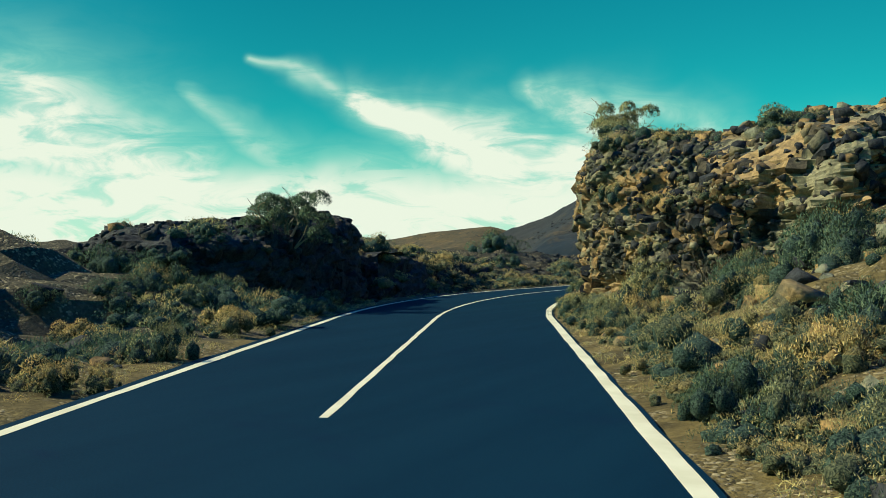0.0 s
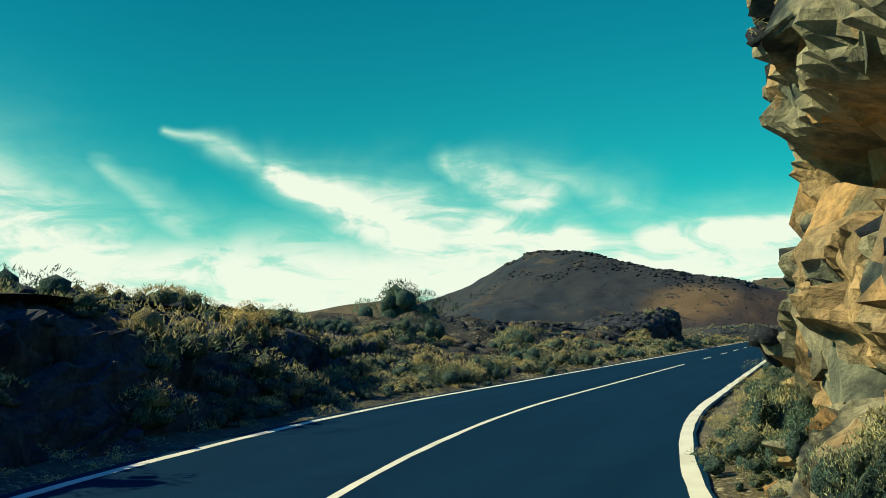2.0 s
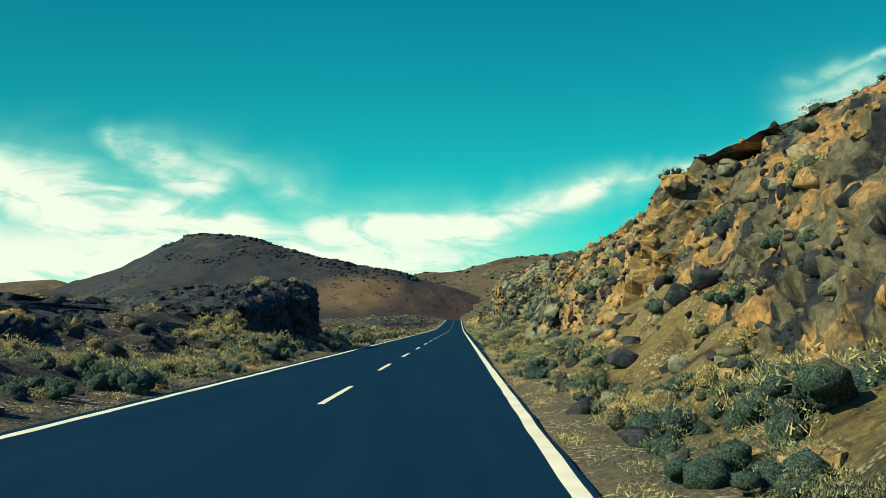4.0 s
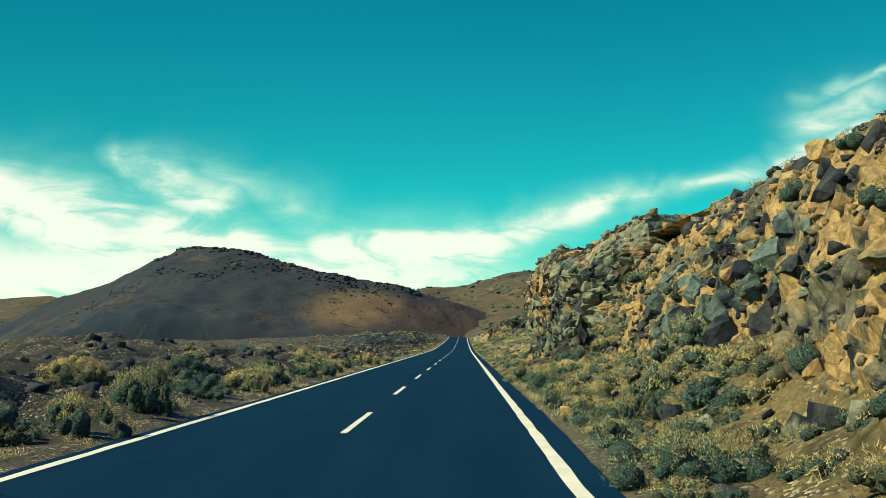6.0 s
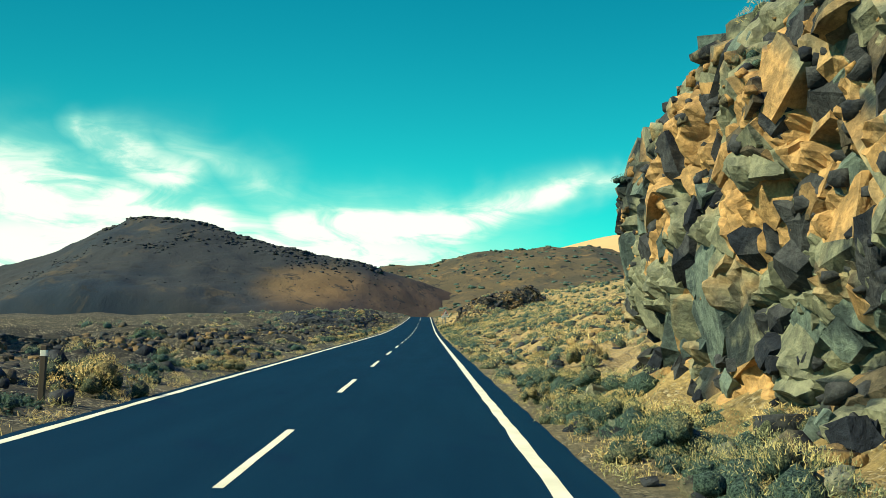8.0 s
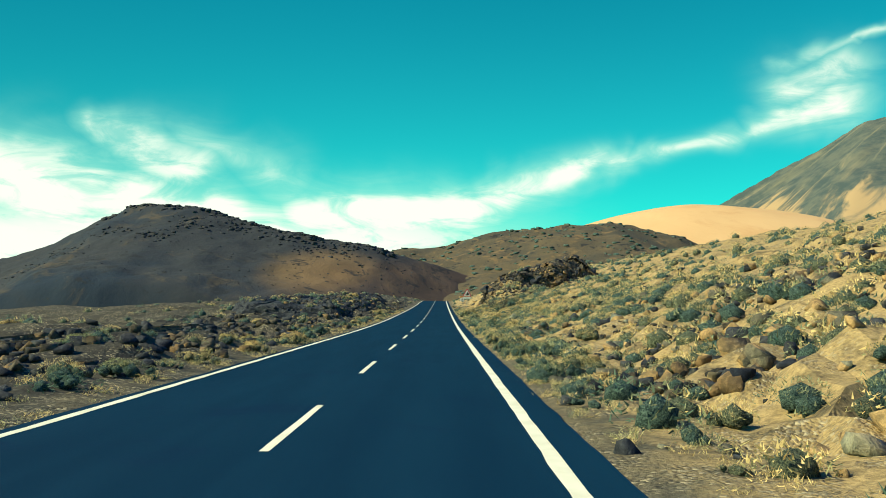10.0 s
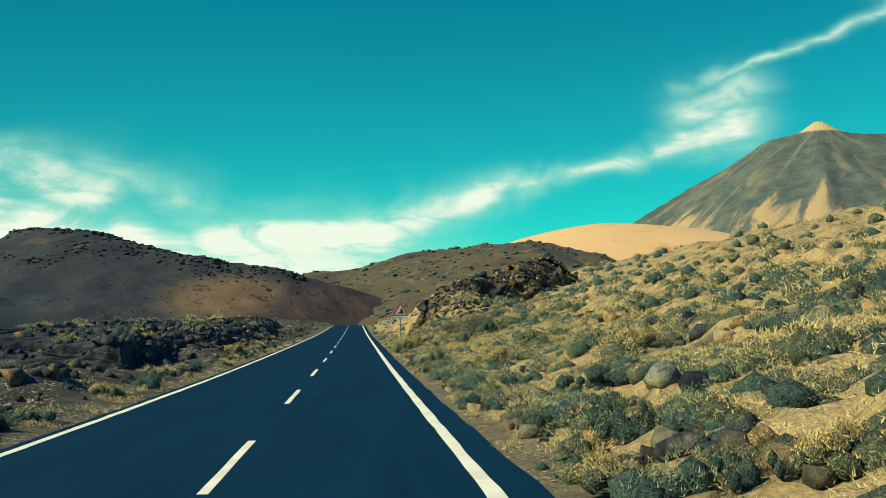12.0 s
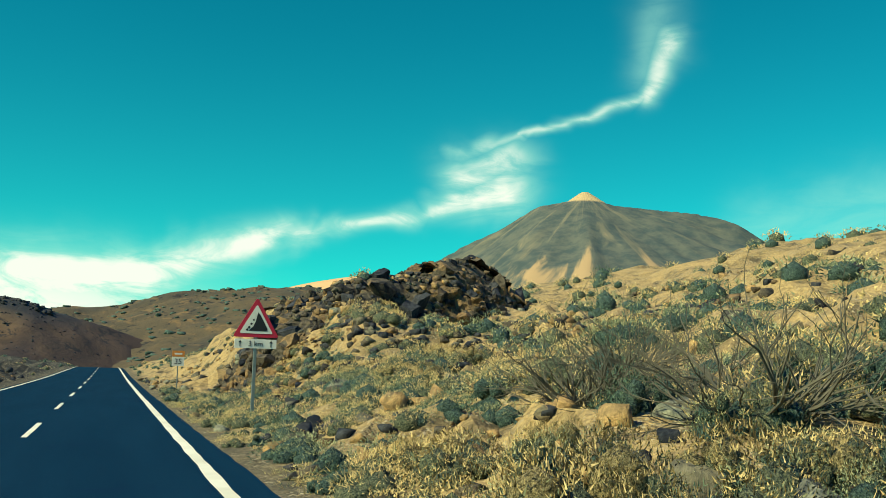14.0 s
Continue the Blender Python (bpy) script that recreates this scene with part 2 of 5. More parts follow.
def hill_material(name, a, b, c3, scale, spots, slide=None):
    m, n = material(name)
    p = place_of(n)
    big = n.noise(p, scale, 5.0, 0.6, 0.4)
    streaky = n.noise(n.add("ShaderNodeMapping", {"Vector": p, "Scale": (1.0, 1.0, 0.2)}).outputs[0], scale * 4, 6.0, 0.65, 0.6)
    fine = n.noise(p, scale * 30, 5.0, 0.7)
    c = n.mix(n.ramp(big, 0.38, 0.62), a, b)
    c = n.mix(n.ramp(streaky, 0.53, 0.68, 0.0, 0.85), c, c3)
    c = n.mix(n.ramp(fine, 0.60, 0.68, 0.0, spots), c, (0.02, 0.026, 0.028))
    if slide:
        # a pale slide of ash on the flank: middle x, z and half sizes
        q = n.add("ShaderNodeSeparateXYZ", {0: p})
        ex = n.math("DIVIDE", n.math("SUBTRACT", q.outputs[0], slide[0]), slide[2])
        ez = n.math("DIVIDE", n.math("SUBTRACT", q.outputs[2], slide[1]), slide[3])
        rr = n.math("ADD", n.math("ADD", n.math("MULTIPLY", ex, ex), n.math("MULTIPLY", ez, ez)), n.math("MULTIPLY", n.math("SUBTRACT", streaky, 0.5), 2.5))
        c = n.mix(n.ramp(rr, 3.2, 0.0, 0.0, 0.75), c, (0.20, 0.13, 0.062))
        rust = n.math("ADD", q.outputs[0], n.math("MULTIPLY", n.math("SUBTRACT", streaky, 0.5), 160.0))
        c = n.mix(n.math("MULTIPLY", n.ramp(rust, -190.0, -20.0, 0.0, 0.42), n.ramp(q.outputs[2], 62.0, 34.0)), c, (0.135, 0.072, 0.036))      # rust-red cinders
    crag = n.noise(p, scale * 7, 6.0, 0.7, 0.5)
    c = n.mix(n.ramp(crag, 0.57, 0.63, 0.0, spots), c, (0.018, 0.022, 0.026))
    finish(n, c, 0.95, n.math("ADD", streaky, n.math("MULTIPLY", fine, 0.5)), 0.6, 3.0)
    return m


mat_cinder = hill_material("cinder", (0.014, 0.026, 0.042), (0.031, 0.036, 0.042), (0.072, 0.060, 0.044), 0.006, 0.8, (-112.0, 34.0, 34.0, 16.0))
mat_ridge = hill_material("far_scrub", (0.060, 0.056, 0.042), (0.105, 0.082, 0.048), (0.19, 0.125, 0.058), 0.012, 0.85)
mat_sand = hill_material("pale_pumice", (0.56, 0.35, 0.165), (0.60, 0.39, 0.19), (0.52, 0.31, 0.14), 0.002, 0.0)


def volcano_material():
    """Grey-green lava streams that run down from the summit between pale ochre slopes."""
    m, n = material("volcano_slope")
    pos = place_of(n)
    q = n.add("ShaderNodeSeparateXYZ", {0: n.add("ShaderNodeVectorMath", {0: pos, 1: (1500.0, 3070.0, 0.0)}, operation="SUBTRACT").outputs[0]})
    ang = n.math("ARCTAN2", q.outputs[1], q.outputs[0])
    run = n.add("ShaderNodeCombineXYZ", {0: n.math("MULTIPLY", ang, 4.5), 1: n.math("MULTIPLY", q.outputs[2], 0.0035), 2: 0.0}).outputs[0]
    flow = n.noise(run, 1.6, 5.0, 0.6, 0.5)
    fine = n.noise(pos, 0.02, 6.0, 0.65)
    c = n.mix(n.ramp(fine, 0.35, 0.65), (0.048, 0.072, 0.072), (0.098, 0.112, 0.092))
    c = n.mix(n.ramp(flow, 0.50, 0.66, 0.0, 0.55), c, (0.205, 0.188, 0.12))
    fans = n.math("ADD", q.outputs[2], n.math("MULTIPLY", n.math("SUBTRACT", 0.5, flow), 700.0))
    c = n.mix(n.ramp(fans, 330.0, 240.0, 0.0, 0.9), c, (0.38, 0.265, 0.135))      # pale pumice fans at its foot
    c = n.mix(n.ramp(q.outputs[2], 608.0, 622.0), c, (0.46, 0.34, 0.17))
    finish(n, c, 0.95, flow, 0.4, 8.0)
    return m


mat_volcano = volcano_material()

# ---- plan of the road ----
RC, TH, YA = 77.36, 0.393, -25.7           # bend: radius, angle, where the straight begins
LEFT_LINE, RIGHT_LINE = -3.14, 3.58
ROAD_L, ROAD_R = -3.40, 3.74


def road_edge(s):
    """The asphalt reaches further past the edge line after the bend."""
    return ROAD_R + 0.43 * np.clip((np.asarray(s, float) - 25.0) / 40.0, 0, 1)


SAG, GRADE, SOFT = 214.4, 0.013, 12.0


def along(x, y):
    """Offset to the right of the centre line, and distance along it."""
    ddx, ddy = x - RC, y - YA
    dist, phi = np.hypot(ddx, ddy), np.arctan2(-ddy, -ddx)
    ex, ey = RC - RC * math.cos(TH), YA - RC * math.sin(TH)
    lat_b = (x - ex) * math.cos(TH) + (y - ey) * math.sin(TH)
    s_b = YA - RC * TH - (x - ex) * math.sin(TH) + (y - ey) * math.cos(TH)
    bend = (phi < TH) & (ddx < 0)
    lat = np.where(y >= YA, x, np.where(bend, RC - dist, lat_b))
    s = np.where(y >= YA, y, np.where(bend, YA - RC * phi, s_b))
    return lat, s


def spot(lat, s):
    """World x, y and heading from offset and distance along the road."""
    if s >= YA:
        return lat, s, 0.0
    ph = (YA - s) / RC
    a = min(ph, TH)
    x, y = RC - (RC - lat) * math.cos(a), YA - (RC - lat) * math.sin(a)
    if ph > TH:
        x, y = x + (ph - TH) * RC * math.sin(TH), y - (ph - TH) * RC * math.cos(TH)
    return x, y, a


def road_z(s):
    u = (np.asarray(s, float) - SAG) / SOFT
    up = GRADE * SOFT * np.logaddexp(0, np.clip(u, -50, 50))
    v = (np.asarray(s, float) - 330.0) / 20.0
    return up + 0.012 * 20 * np.logaddexp(0, np.clip(v, -50, 50)) - 0.05 * 20 * np.logaddexp(0, np.clip((np.asarray(s, float) - 430.0) / 20.0, -50, 50))


# ---- noise on arrays ----
def hash3(i, j, k, seed):
    h = (i.astype(np.int64) * 374761393 + j.astype(np.int64) * 668265263 + k.astype(np.int64) * 2147483647 + seed * 1274126177) & 0xFFFFFFFF
    h = ((h ^ (h >> 13)) * 1274126177) & 0xFFFFFFFF
    h = ((h ^ (h >> 16)) * 2246822519) & 0xFFFFFFFF
    return ((h ^ (h >> 15)) & 0xFFFFFF) / 16777216.0


def value2(x, y, seed):
    i, j = np.floor(x), np.floor(y)
    u, v = x - i, y - j
    u, v = u * u * (3 - 2 * u), v * v * (3 - 2 * v)
    z = np.zeros_like(i)
    a, b = hash3(i, j, z, seed), hash3(i + 1, j, z, seed)
    c, d = hash3(i, j + 1, z, seed), hash3(i + 1, j + 1, z, seed)
    return (a * (1 - u) + b * u) * (1 - v) + (c * (1 - u) + d * u) * v - 0.5


def fbm(x, y, scale, octaves=4, seed=1):
    out, amp = np.zeros_like(x), 1.0
    for o in range(octaves):
        out += amp * value2(x * scale + 17.3 * o, y * scale - 9.1 * o, seed + o)
        scale, amp = scale * 2.03, amp * 0.5
    return out


def blocks(p, size, seed, tilt=0.5):
    """Fractured stone: each cell of about that size is one tilted facet. Gives an offset about 0, in cell sizes, and the depth of the joints."""
    q = p / size
    base = np.floor(q)
    best, second = np.full(len(p), 9.0), np.full(len(p), 9.0)
    val = np.zeros(len(p))
    for i in (-1, 0, 1):
        for j in (-1, 0, 1):
            for k in (-1, 0, 1):
                c = base + (i, j, k)
                site = c + 0.15 + 0.7 * np.stack([hash3(c[:, 0], c[:, 1], c[:, 2], seed + n) for n in range(3)], 1)
                d = q - site
                r = (d * d).sum(1)
                tl = np.stack([hash3(c[:, 0], c[:, 1], c[:, 2], seed + 5 + n) - 0.5 for n in range(3)], 1)
                v = (hash3(c[:, 0], c[:, 1], c[:, 2], seed + 9) - 0.5) + 2 * tilt * (d * tl).sum(1)
                near = r < best
                second = np.where(near, best, np.minimum(second, r))
                val, best = np.where(near, v, val), np.where(near, r, best)
    return val, np.sqrt(second) - np.sqrt(best)


# ---- the lie of the land ----
def step(v, a, b):
    t = np.clip((v - a) / (b - a), 0, 1)
    return t * t * (3 - 2 * t)


def bumpy(s, a, b, soft):
    return step(s, a - soft, a) * (1 - step(s, b, b + soft))


def land(x, y):
    """Height of the bare ground."""
    lat, s = along(x, y)
    base = road_z(s)
    right, left = np.maximum(lat - road_edge(s), 0), np.maximum(ROAD_L - lat, 0)
    # right: steep broken bank up to the second outcrop, then an open slope
    bank = np.minimum(0.10 * np.minimum(right, 1.2) + 0.55 * np.maximum(right - 1.6, 0), 8.0 + 0.05 * right)
    before = bumpy(s, -500, -58, 10.0)
    bank = bank * (1 - 0.15 * before)
    dip = bumpy(s, 78.0, 92.0, 8.0)
    bank = bank * (1 - 0.25 * dip)
    open_slope = 0.05 * np.minimum(right, 2.0) + 0.26 * np.maximum(right - 2.5, 0)
    open_slope = np.where(open_slope > 12, 12 + (open_slope - 12) * 0.55, open_slope)
    mixf = step(s, 104, 118)
    rz = bank * (1 - mixf) + open_slope * mixf
    # rock ridge beside the signs
    rz = rz + 3.5 * bumpy(s, 285, 330, 18) * step(right, 4, 9) * (1 - step(right, 8, 15))
    # left: low rubble, gently falling away to the cinder slope
    lz = 0.05 * np.minimum(left, 2.0) + 0.10 * np.maximum(left - 1.0, 0)
    lz = np.minimum(lz, 1.0 + 0.02 * left)
    lz = lz + 1.1 * bumpy(s, -140, -56, 8) * step(left, 2.5, 9.0) + 0.8 * bumpy(s, -30, 60, 6) * step(left, 2.5, 8.0)
    lz = lz - 0.9 * bumpy(s, 115, 260, 20) * step(left, 2.0, 7.0) - 0.07 * np.maximum(left - 11, 0) * step(s, 10, 60)
    lz = np.maximum(lz, -14.0)
    rough = 0.9 * fbm(x, y, 0.13, 4, 3) + 0.5 * fbm(x, y, 0.6, 3, 11)
    away = step(np.maximum(right, left), 0.4, 4.0)
    far_out = np.hypot(x - 10, y - 120)
    z = base + np.where(lat > 0, rz, lz) + rough * away * (1 + 0.002 * far_out)
    z = np.where((lat > ROAD_L - 0.15) & (lat < road_edge(s) + 0.15), base - 0.09, z - 0.03 * (1 - away))
    return z


def ground_at(x, y):
    return float(land(np.array([x]), np.array([y]))[0])


def mesh_from(name, verts, faces, mat, smooth=False):
    me = bpy.data.meshes.new(name)
    me.from_pydata([tuple(v) for v in verts] if not isinstance(verts, np.ndarray) else verts.tolist(), [], faces if isinstance(faces, list) else faces.tolist())
    me.update()
    if mat:
        me.materials.append(mat)
    if smooth:
        me.polygons.foreach_set("use_smooth", [True] * len(me.polygons))
    return me


def grid_faces(nu, nv, wrap=False):
    i, j = np.meshgrid(np.arange(nu if wrap else nu - 1), np.arange(nv - 1), indexing="ij")
    i2 = (i + 1) % nu
    return np.stack([i * nv + j, i2 * nv + j, i2 * nv + j + 1, i * nv + j + 1], -1).reshape(-1, 4)


def spaced(lo, hi, fine, far, grow):
    """Even steps between lo and hi, growing steps out to -far and far."""
    mid = list(np.arange(lo, hi + fine / 2, fine))
    up, d = [], fine
    v = mid[-1]
    while v < far[1]:
        d *= grow
        v += d
        up.append(v)
    down, d, v = [], fine, mid[0]
    while v > far[0]:
        d *= grow
        v -= d
        down.append(v)
    return np.array(down[::-1] + mid + up)


gx = spaced(-16.0, 30.0, 0.60, (-4200.0, 4200.0), 1.13)
gy = spaced(-110.0, 320.0, 0.85, (-3000.0, 4600.0), 1.13)
X, Y = np.meshgrid(gx, gy, indexing="ij")
Z = land(X.ravel(), Y.ravel())
lat_g, s_g = along(X.ravel(), Y.ravel())
# lumps of rubble on the banks, apart from the road and its verge
off = np.maximum(np.maximum(lat_g - road_edge(s_g), ROAD_L - lat_g), 0)
close = (np.abs(X.ravel() - 9) < 60) & (Y.ravel() > -160) & (Y.ravel() < 380)
pts = np.stack([X.ravel(), Y.ravel(), Z], 1)
lump, _ = blocks(pts[close], 1.1, 21, 0.5)
Z[close] += lump * 0.35 * step(off[close], 0.9, 3.0)
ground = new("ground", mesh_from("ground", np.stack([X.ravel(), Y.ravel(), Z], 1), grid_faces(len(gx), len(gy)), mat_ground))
tagged(ground, "dry volcanic ground of ochre sand, gravel and lava rubble", "ground", kind="structure")


# ---- road ----
def ribbon(name, lat0, lat1, s0, s1, top, mat, ds=1.0, drop=0.0, wobble=0.0):
    """A strip that follows the road; with a drop it has side faces."""
    n = max(2, int((s1 - s0) / ds) + 1)
    vs = []
    for i in range(n):
        s = s0 + (s1 - s0) * i / (n - 1)
        z = float(road_z(s)) + top
        l0 = lat0 + wobble * noise.noise((s * 1.7, lat0, 0.3))
        l1 = (lat1 if lat1 != ROAD_R else float(road_edge(s))) + wobble * noise.noise((s * 1.7, lat1, 7.3))
        for lat, zz in ((l0, z - drop), (l0, z), (l1, z), (l1, z - drop)):
            x, y, _ = spot(lat, s)
            vs.append((x, y, zz))
    cols = 4
    f = []
    for i in range(n - 1):
        for c in range(3):
            a = i * cols + c
            f.append((a, a + 1, a + 5, a + 4))
    f += [(0, 1, 2, 3), (len(vs) - 1, len(vs) - 2, len(vs) - 3, len(vs) - 4)]
    me = mesh_from(name, vs, f, mat)
    bm = bmesh.new()
    bm.from_mesh(me)
    bmesh.ops.recalc_face_normals(bm, faces=bm.faces)
    bm.to_mesh(me)
    bm.free()
    return new(name, me)


road = ribbon("road", ROAD_L, ROAD_R, -230, 620, 0.0, mat_asphalt, 1.0, 0.12, 0.06)
tagged(road, "dark blue-grey asphalt two-lane road with painted lines", "road", kind="structure")
line_l = ribbon("edge_line", LEFT_LINE - 0.08, LEFT_LINE + 0.08, -230, 560, 0.004, mat_paint, 0.8, 0.003, 0.03)
line_r = ribbon("edge_line", RIGHT_LINE - 0.10, RIGHT_LINE + 0.10, -230, 560, 0.004, mat_paint, 0.8, 0.003, 0.03)
solid = ribbon("centre_line", -0.055, 0.055, -74.4, 0.0, 0.004, mat_paint, 0.8, 0.003, 0.02)
for ob, text in ((line_l, "worn cream-white painted line along the road edge"), (line_r, "worn cream-white painted line along the road edge"),
                 (solid, "solid cream-white painted centre line through the bend")):
    tagged(ob, text, "road marking", kind="structure")
for k in range(1, 45):
    far_end = 1.78 + 12.5 * k
    mid = float(np.interp(far_end, [30, 80, 160, 240], [0.0, 0.1, 0.34, 0.46]))
    d = ribbon("centre_dash", mid - 0.06, mid + 0.06, far_end - 5.0, far_end, 0.004, mat_paint, 1.0, 0.003, 0.015)
    tagged(d, "worn cream-white dash of the road's centre line", "road marking", "centre line dashes", "structure")
mid = 0.0
for far_end in (-84.5, -97.0, -109.5):
    d = ribbon("centre_dash", mid - 0.06, mid + 0.06, far_end - 5.0, far_end, 0.004, mat_paint, 1.0, 0.003, 0.015)
    tagged(d, "worn cream-white dash of the road's centre line", "road marking", "centre line dashes", "structure")


# ---- hills ----
def hill(name, x0, x1, y0, y1, nx, ny, height, mat, label):
    xs, ys = np.linspace(x0, x1, nx), np.linspace(y0, y1, ny)
    hx, hy = np.meshgrid(xs, ys, indexing="ij")
    z = height(hx.ravel(), hy.ravel())
    rim = np.minimum(np.minimum(hx - x0, x1 - hx) / (x1 - x0), np.minimum(hy - y0, y1 - hy) / (y1 - y0)).ravel()
    z = z - 60 * (1 - step(rim, 0.0, 0.10))
    ob = new(name, mesh_from(name, np.stack([hx.ravel(), hy.ravel(), z], 1), grid_faces(nx, ny), mat, True))
    return tagged(ob, label, "hill")


def cone_height(x, y):
    crest = np.interp(x, [-860, -580, -478, -401, -372, -345, -300, -272, -240, -181, -122, -62, -20, 15, 50, 100, 160, 420], [-30, -8, 46, 78, 94, 105, 109, 106, 98, 82, 71, 61, 48, 38, 26, 10, -10, -30])
    d = np.abs(y - 1150 - 30 * np.sin(x * 0.012))
    z = crest - 0.42 * np.maximum(d - 12, 0) * (1 - 0.15 * step(d, 60, 260))
    return np.maximum(z, -30) + 5 * fbm(x, y, 0.02, 5, 5) + (3 + 2 * step(z, 60, 110)) * fbm(x, y, 0.05, 4, 15)


def ridge_height(x, y):
    crest = np.interp(x, [-400, -260, -160, -60, 10, 66, 120, 204, 285, 400, 700], [20, 60, 67, 73, 81, 90, 101, 110, 91, 40, -30])
    d = np.abs(y - 1330 + 0.15 * x)
    return np.maximum(crest - 0.30 * np.maximum(d - 20, 0), -30) + 10 * fbm(x, y, 0.015, 5, 8) + 2.5 * fbm(x, y, 0.12, 3, 18)


def sand_height(x, y):
    d = np.hypot((x - 640) / 1.35, y - 2330)
    return 262 * np.exp(-(d / 520) ** 2) * 1.0 - 20 + 10 * fbm(x, y, 0.004, 3, 6)


def volcano_height(x, y):
    """Broad truncated cone with a small pale cone on top, wider on its eastern side."""
    c = (x - 1500) * 0.884 - (y - 3070) * 0.468
    d = (x - 1500) * 0.468 + (y - 3070) * 0.884
    top = np.interp(c, [-1200, -577, -152, -75, -40, 0, 40, 98, 300, 485, 580, 900, 1500], [60, 361, 598, 612, 618, 622, 616, 600, 574, 535, 478, 290, -20])
    piton = 668 - 0.70 * np.hypot(c, d)
    ang = np.arctan2(d, c)
    gul = 26 * (value2(ang * 9.0, ang * 0 + 3.3, 4) + 0.5 * value2(ang * 21.0, ang * 0 + 7.3, 5)) * step(np.hypot(c, d), 120, 500)
    slope = top - 0.52 * np.maximum(np.abs(d) - 70, 0) + gul
    return np.maximum(np.maximum(piton, slope), -40) + 14 * fbm(x, y, 0.006, 5, 9) * step(np.hypot(c, d), 60, 200)


def distant_height(x, y):
    crest = np.interp(x, [-2100, -1700, -1300, -1000, -800, -560, -300, 0], [20, 90, 70, 92, 60, 80, 40, -20])
    return np.maximum(crest - 0.25 * np.abs(y - 2300), -40) + 14 * fbm(x, y, 0.006, 4, 25)


hill("distant_hill", -2300, 100, 2000, 2700, 110, 40, distant_height, mat_ridge, "low dark hills far off on the plain")
hill("cinder_cone", -900, 430, 850, 1500, 270, 130, cone_height, mat_cinder, "dark red-brown volcanic cinder cone with rocky crest")
hill("scrub_ridge", -480, 1100, 900, 1700, 200, 110, ridge_height, mat_ridge, "long brown ridge with scattered dark scrub")
hill("pumice_hill", -500, 1800, 1600, 3100, 120, 80, sand_height, mat_sand, "smooth pale ochre pumice hill")
hill("volcano", 300, 3300, 2000, 4200, 170, 130, volcano_height, mat_volcano, "great grey-green volcano with pale ochre flanks and summit cone")


# ---- rock outcrops ----
def outcrop(name, ring, base, tops, mat, label, cell=1.5, amp=0.75, nu=150, nv=46, under=None, seed=1, lean=0.0, massive=False):
    """A mass of fractured rock: ring is its outline (offset, distance along the road), tops its height at each of them, under(u, v) an inset in metres."""
    ring_xy = np.array([spot(a, b)[:2] for a, b in ring])
    closed = np.vstack([ring_xy, ring_xy[:1]])
    tops = np.append(np.array(tops, float), tops[0])
    t = np.concatenate([[0], np.cumsum(np.hypot(*np.diff(closed, axis=0).T))])
    fine_u = np.linspace(0, t[-1], 2000)
    weight = np.cumsum(np.where(np.interp(fine_u, t, np.append([a for a, b in ring], ring[0][0])) < 8.5, 4.0 if massive else 1.0, 1.0))
    u = np.interp(np.linspace(weight[0], weight[-1], nu, endpoint=False), weight, fine_u)
    cx, cy, ct = np.interp(u, t, closed[:, 0]), np.interp(u, t, closed[:, 1]), np.interp(u, t, tops)
    for _ in range(3):
        cx, cy, ct = [(np.roll(a, 1) + 2 * a + np.roll(a, -1)) / 4 for a in (cx, cy, ct)]
    mid = np.array([cx.mean(), cy.mean()])
    tx, ty = np.roll(cx, -1) - np.roll(cx, 1), np.roll(cy, -1) - np.roll(cy, 1)
    ln = np.hypot(tx, ty)
    nx, ny = ty / ln, -tx / ln
    if ((cx - mid[0]) * nx + (cy - mid[1]) * ny).mean() < 0:
        nx, ny = -nx, -ny
    cap = nv // 3
    side = nv - cap
    pos, nor = np.zeros((nu, nv, 3)), np.zeros((nu, nv, 3))
    for j in range(nv):
        if j < side:
            v = j / (side - 1)
            inset = lean * v * ct + 0.9 * max(0, (v - 0.8) / 0.2) ** 2
            if under is not None:
                inset = inset + under(u / t[-1], v)
            if name == "rock_bank":
                pos[:, j, 0], pos[:, j, 1] = cx + np.clip(-nx, 0, 1) * inset, cy      # leans back from the road only
            else:
                pos[:, j, 0], pos[:, j, 1] = cx - nx * inset, cy - ny * inset
            pos[:, j, 2] = base + v * (ct - base)
            nor[:, j] = np.stack([nx, ny, np.full(nu, 0.15 + 1.6 * lean + 0.8 * max(0, v - 0.85) * 6)], 1)
        else:
            k = (j - side + 1) / cap
            pos[:, j, :2] = pos[:, side - 1, :2] * (1 - k) + mid * k
            pos[:, j, 2] = ct * (1 - k) + ct.mean() * k + 0.25 * math.sin(k * 3.1)
            nor[:, j] = (0, 0, 1)
    p, nn = pos.reshape(-1, 3), nor.reshape(-1, 3)
    nn /= np.linalg.norm(nn, axis=1)[:, None]
    arc = np.repeat(u, nv)
    b1, j1 = blocks(p, cell * 1.9, seed, 0.35)
    b2, j2 = blocks(p * (1, 1, 1.25), cell * 0.8, seed + 31, 0.45)
    b3, j3 = blocks(p, cell * 0.33, seed + 57, 0.5)
    k2, k3 = np.sqrt(np.clip(j2 / 0.4, 0, 1)), np.sqrt(np.clip(j3 / 0.4, 0, 1))
    out = amp * (0.50 * b1 + 0.45 * k2 * (0.45 + b2) + 0.22 * k3 * (0.45 + b3) - 0.2) - 0.4 * amp * (1 - step(j1, 0.0, 0.12))
    out += 0.35 * amp * fbm(arc, p[:, 2] + 5, 1.3, 5, seed + 12)
    rim = np.minimum(np.arange(nv) / (side - 1), 1.0)
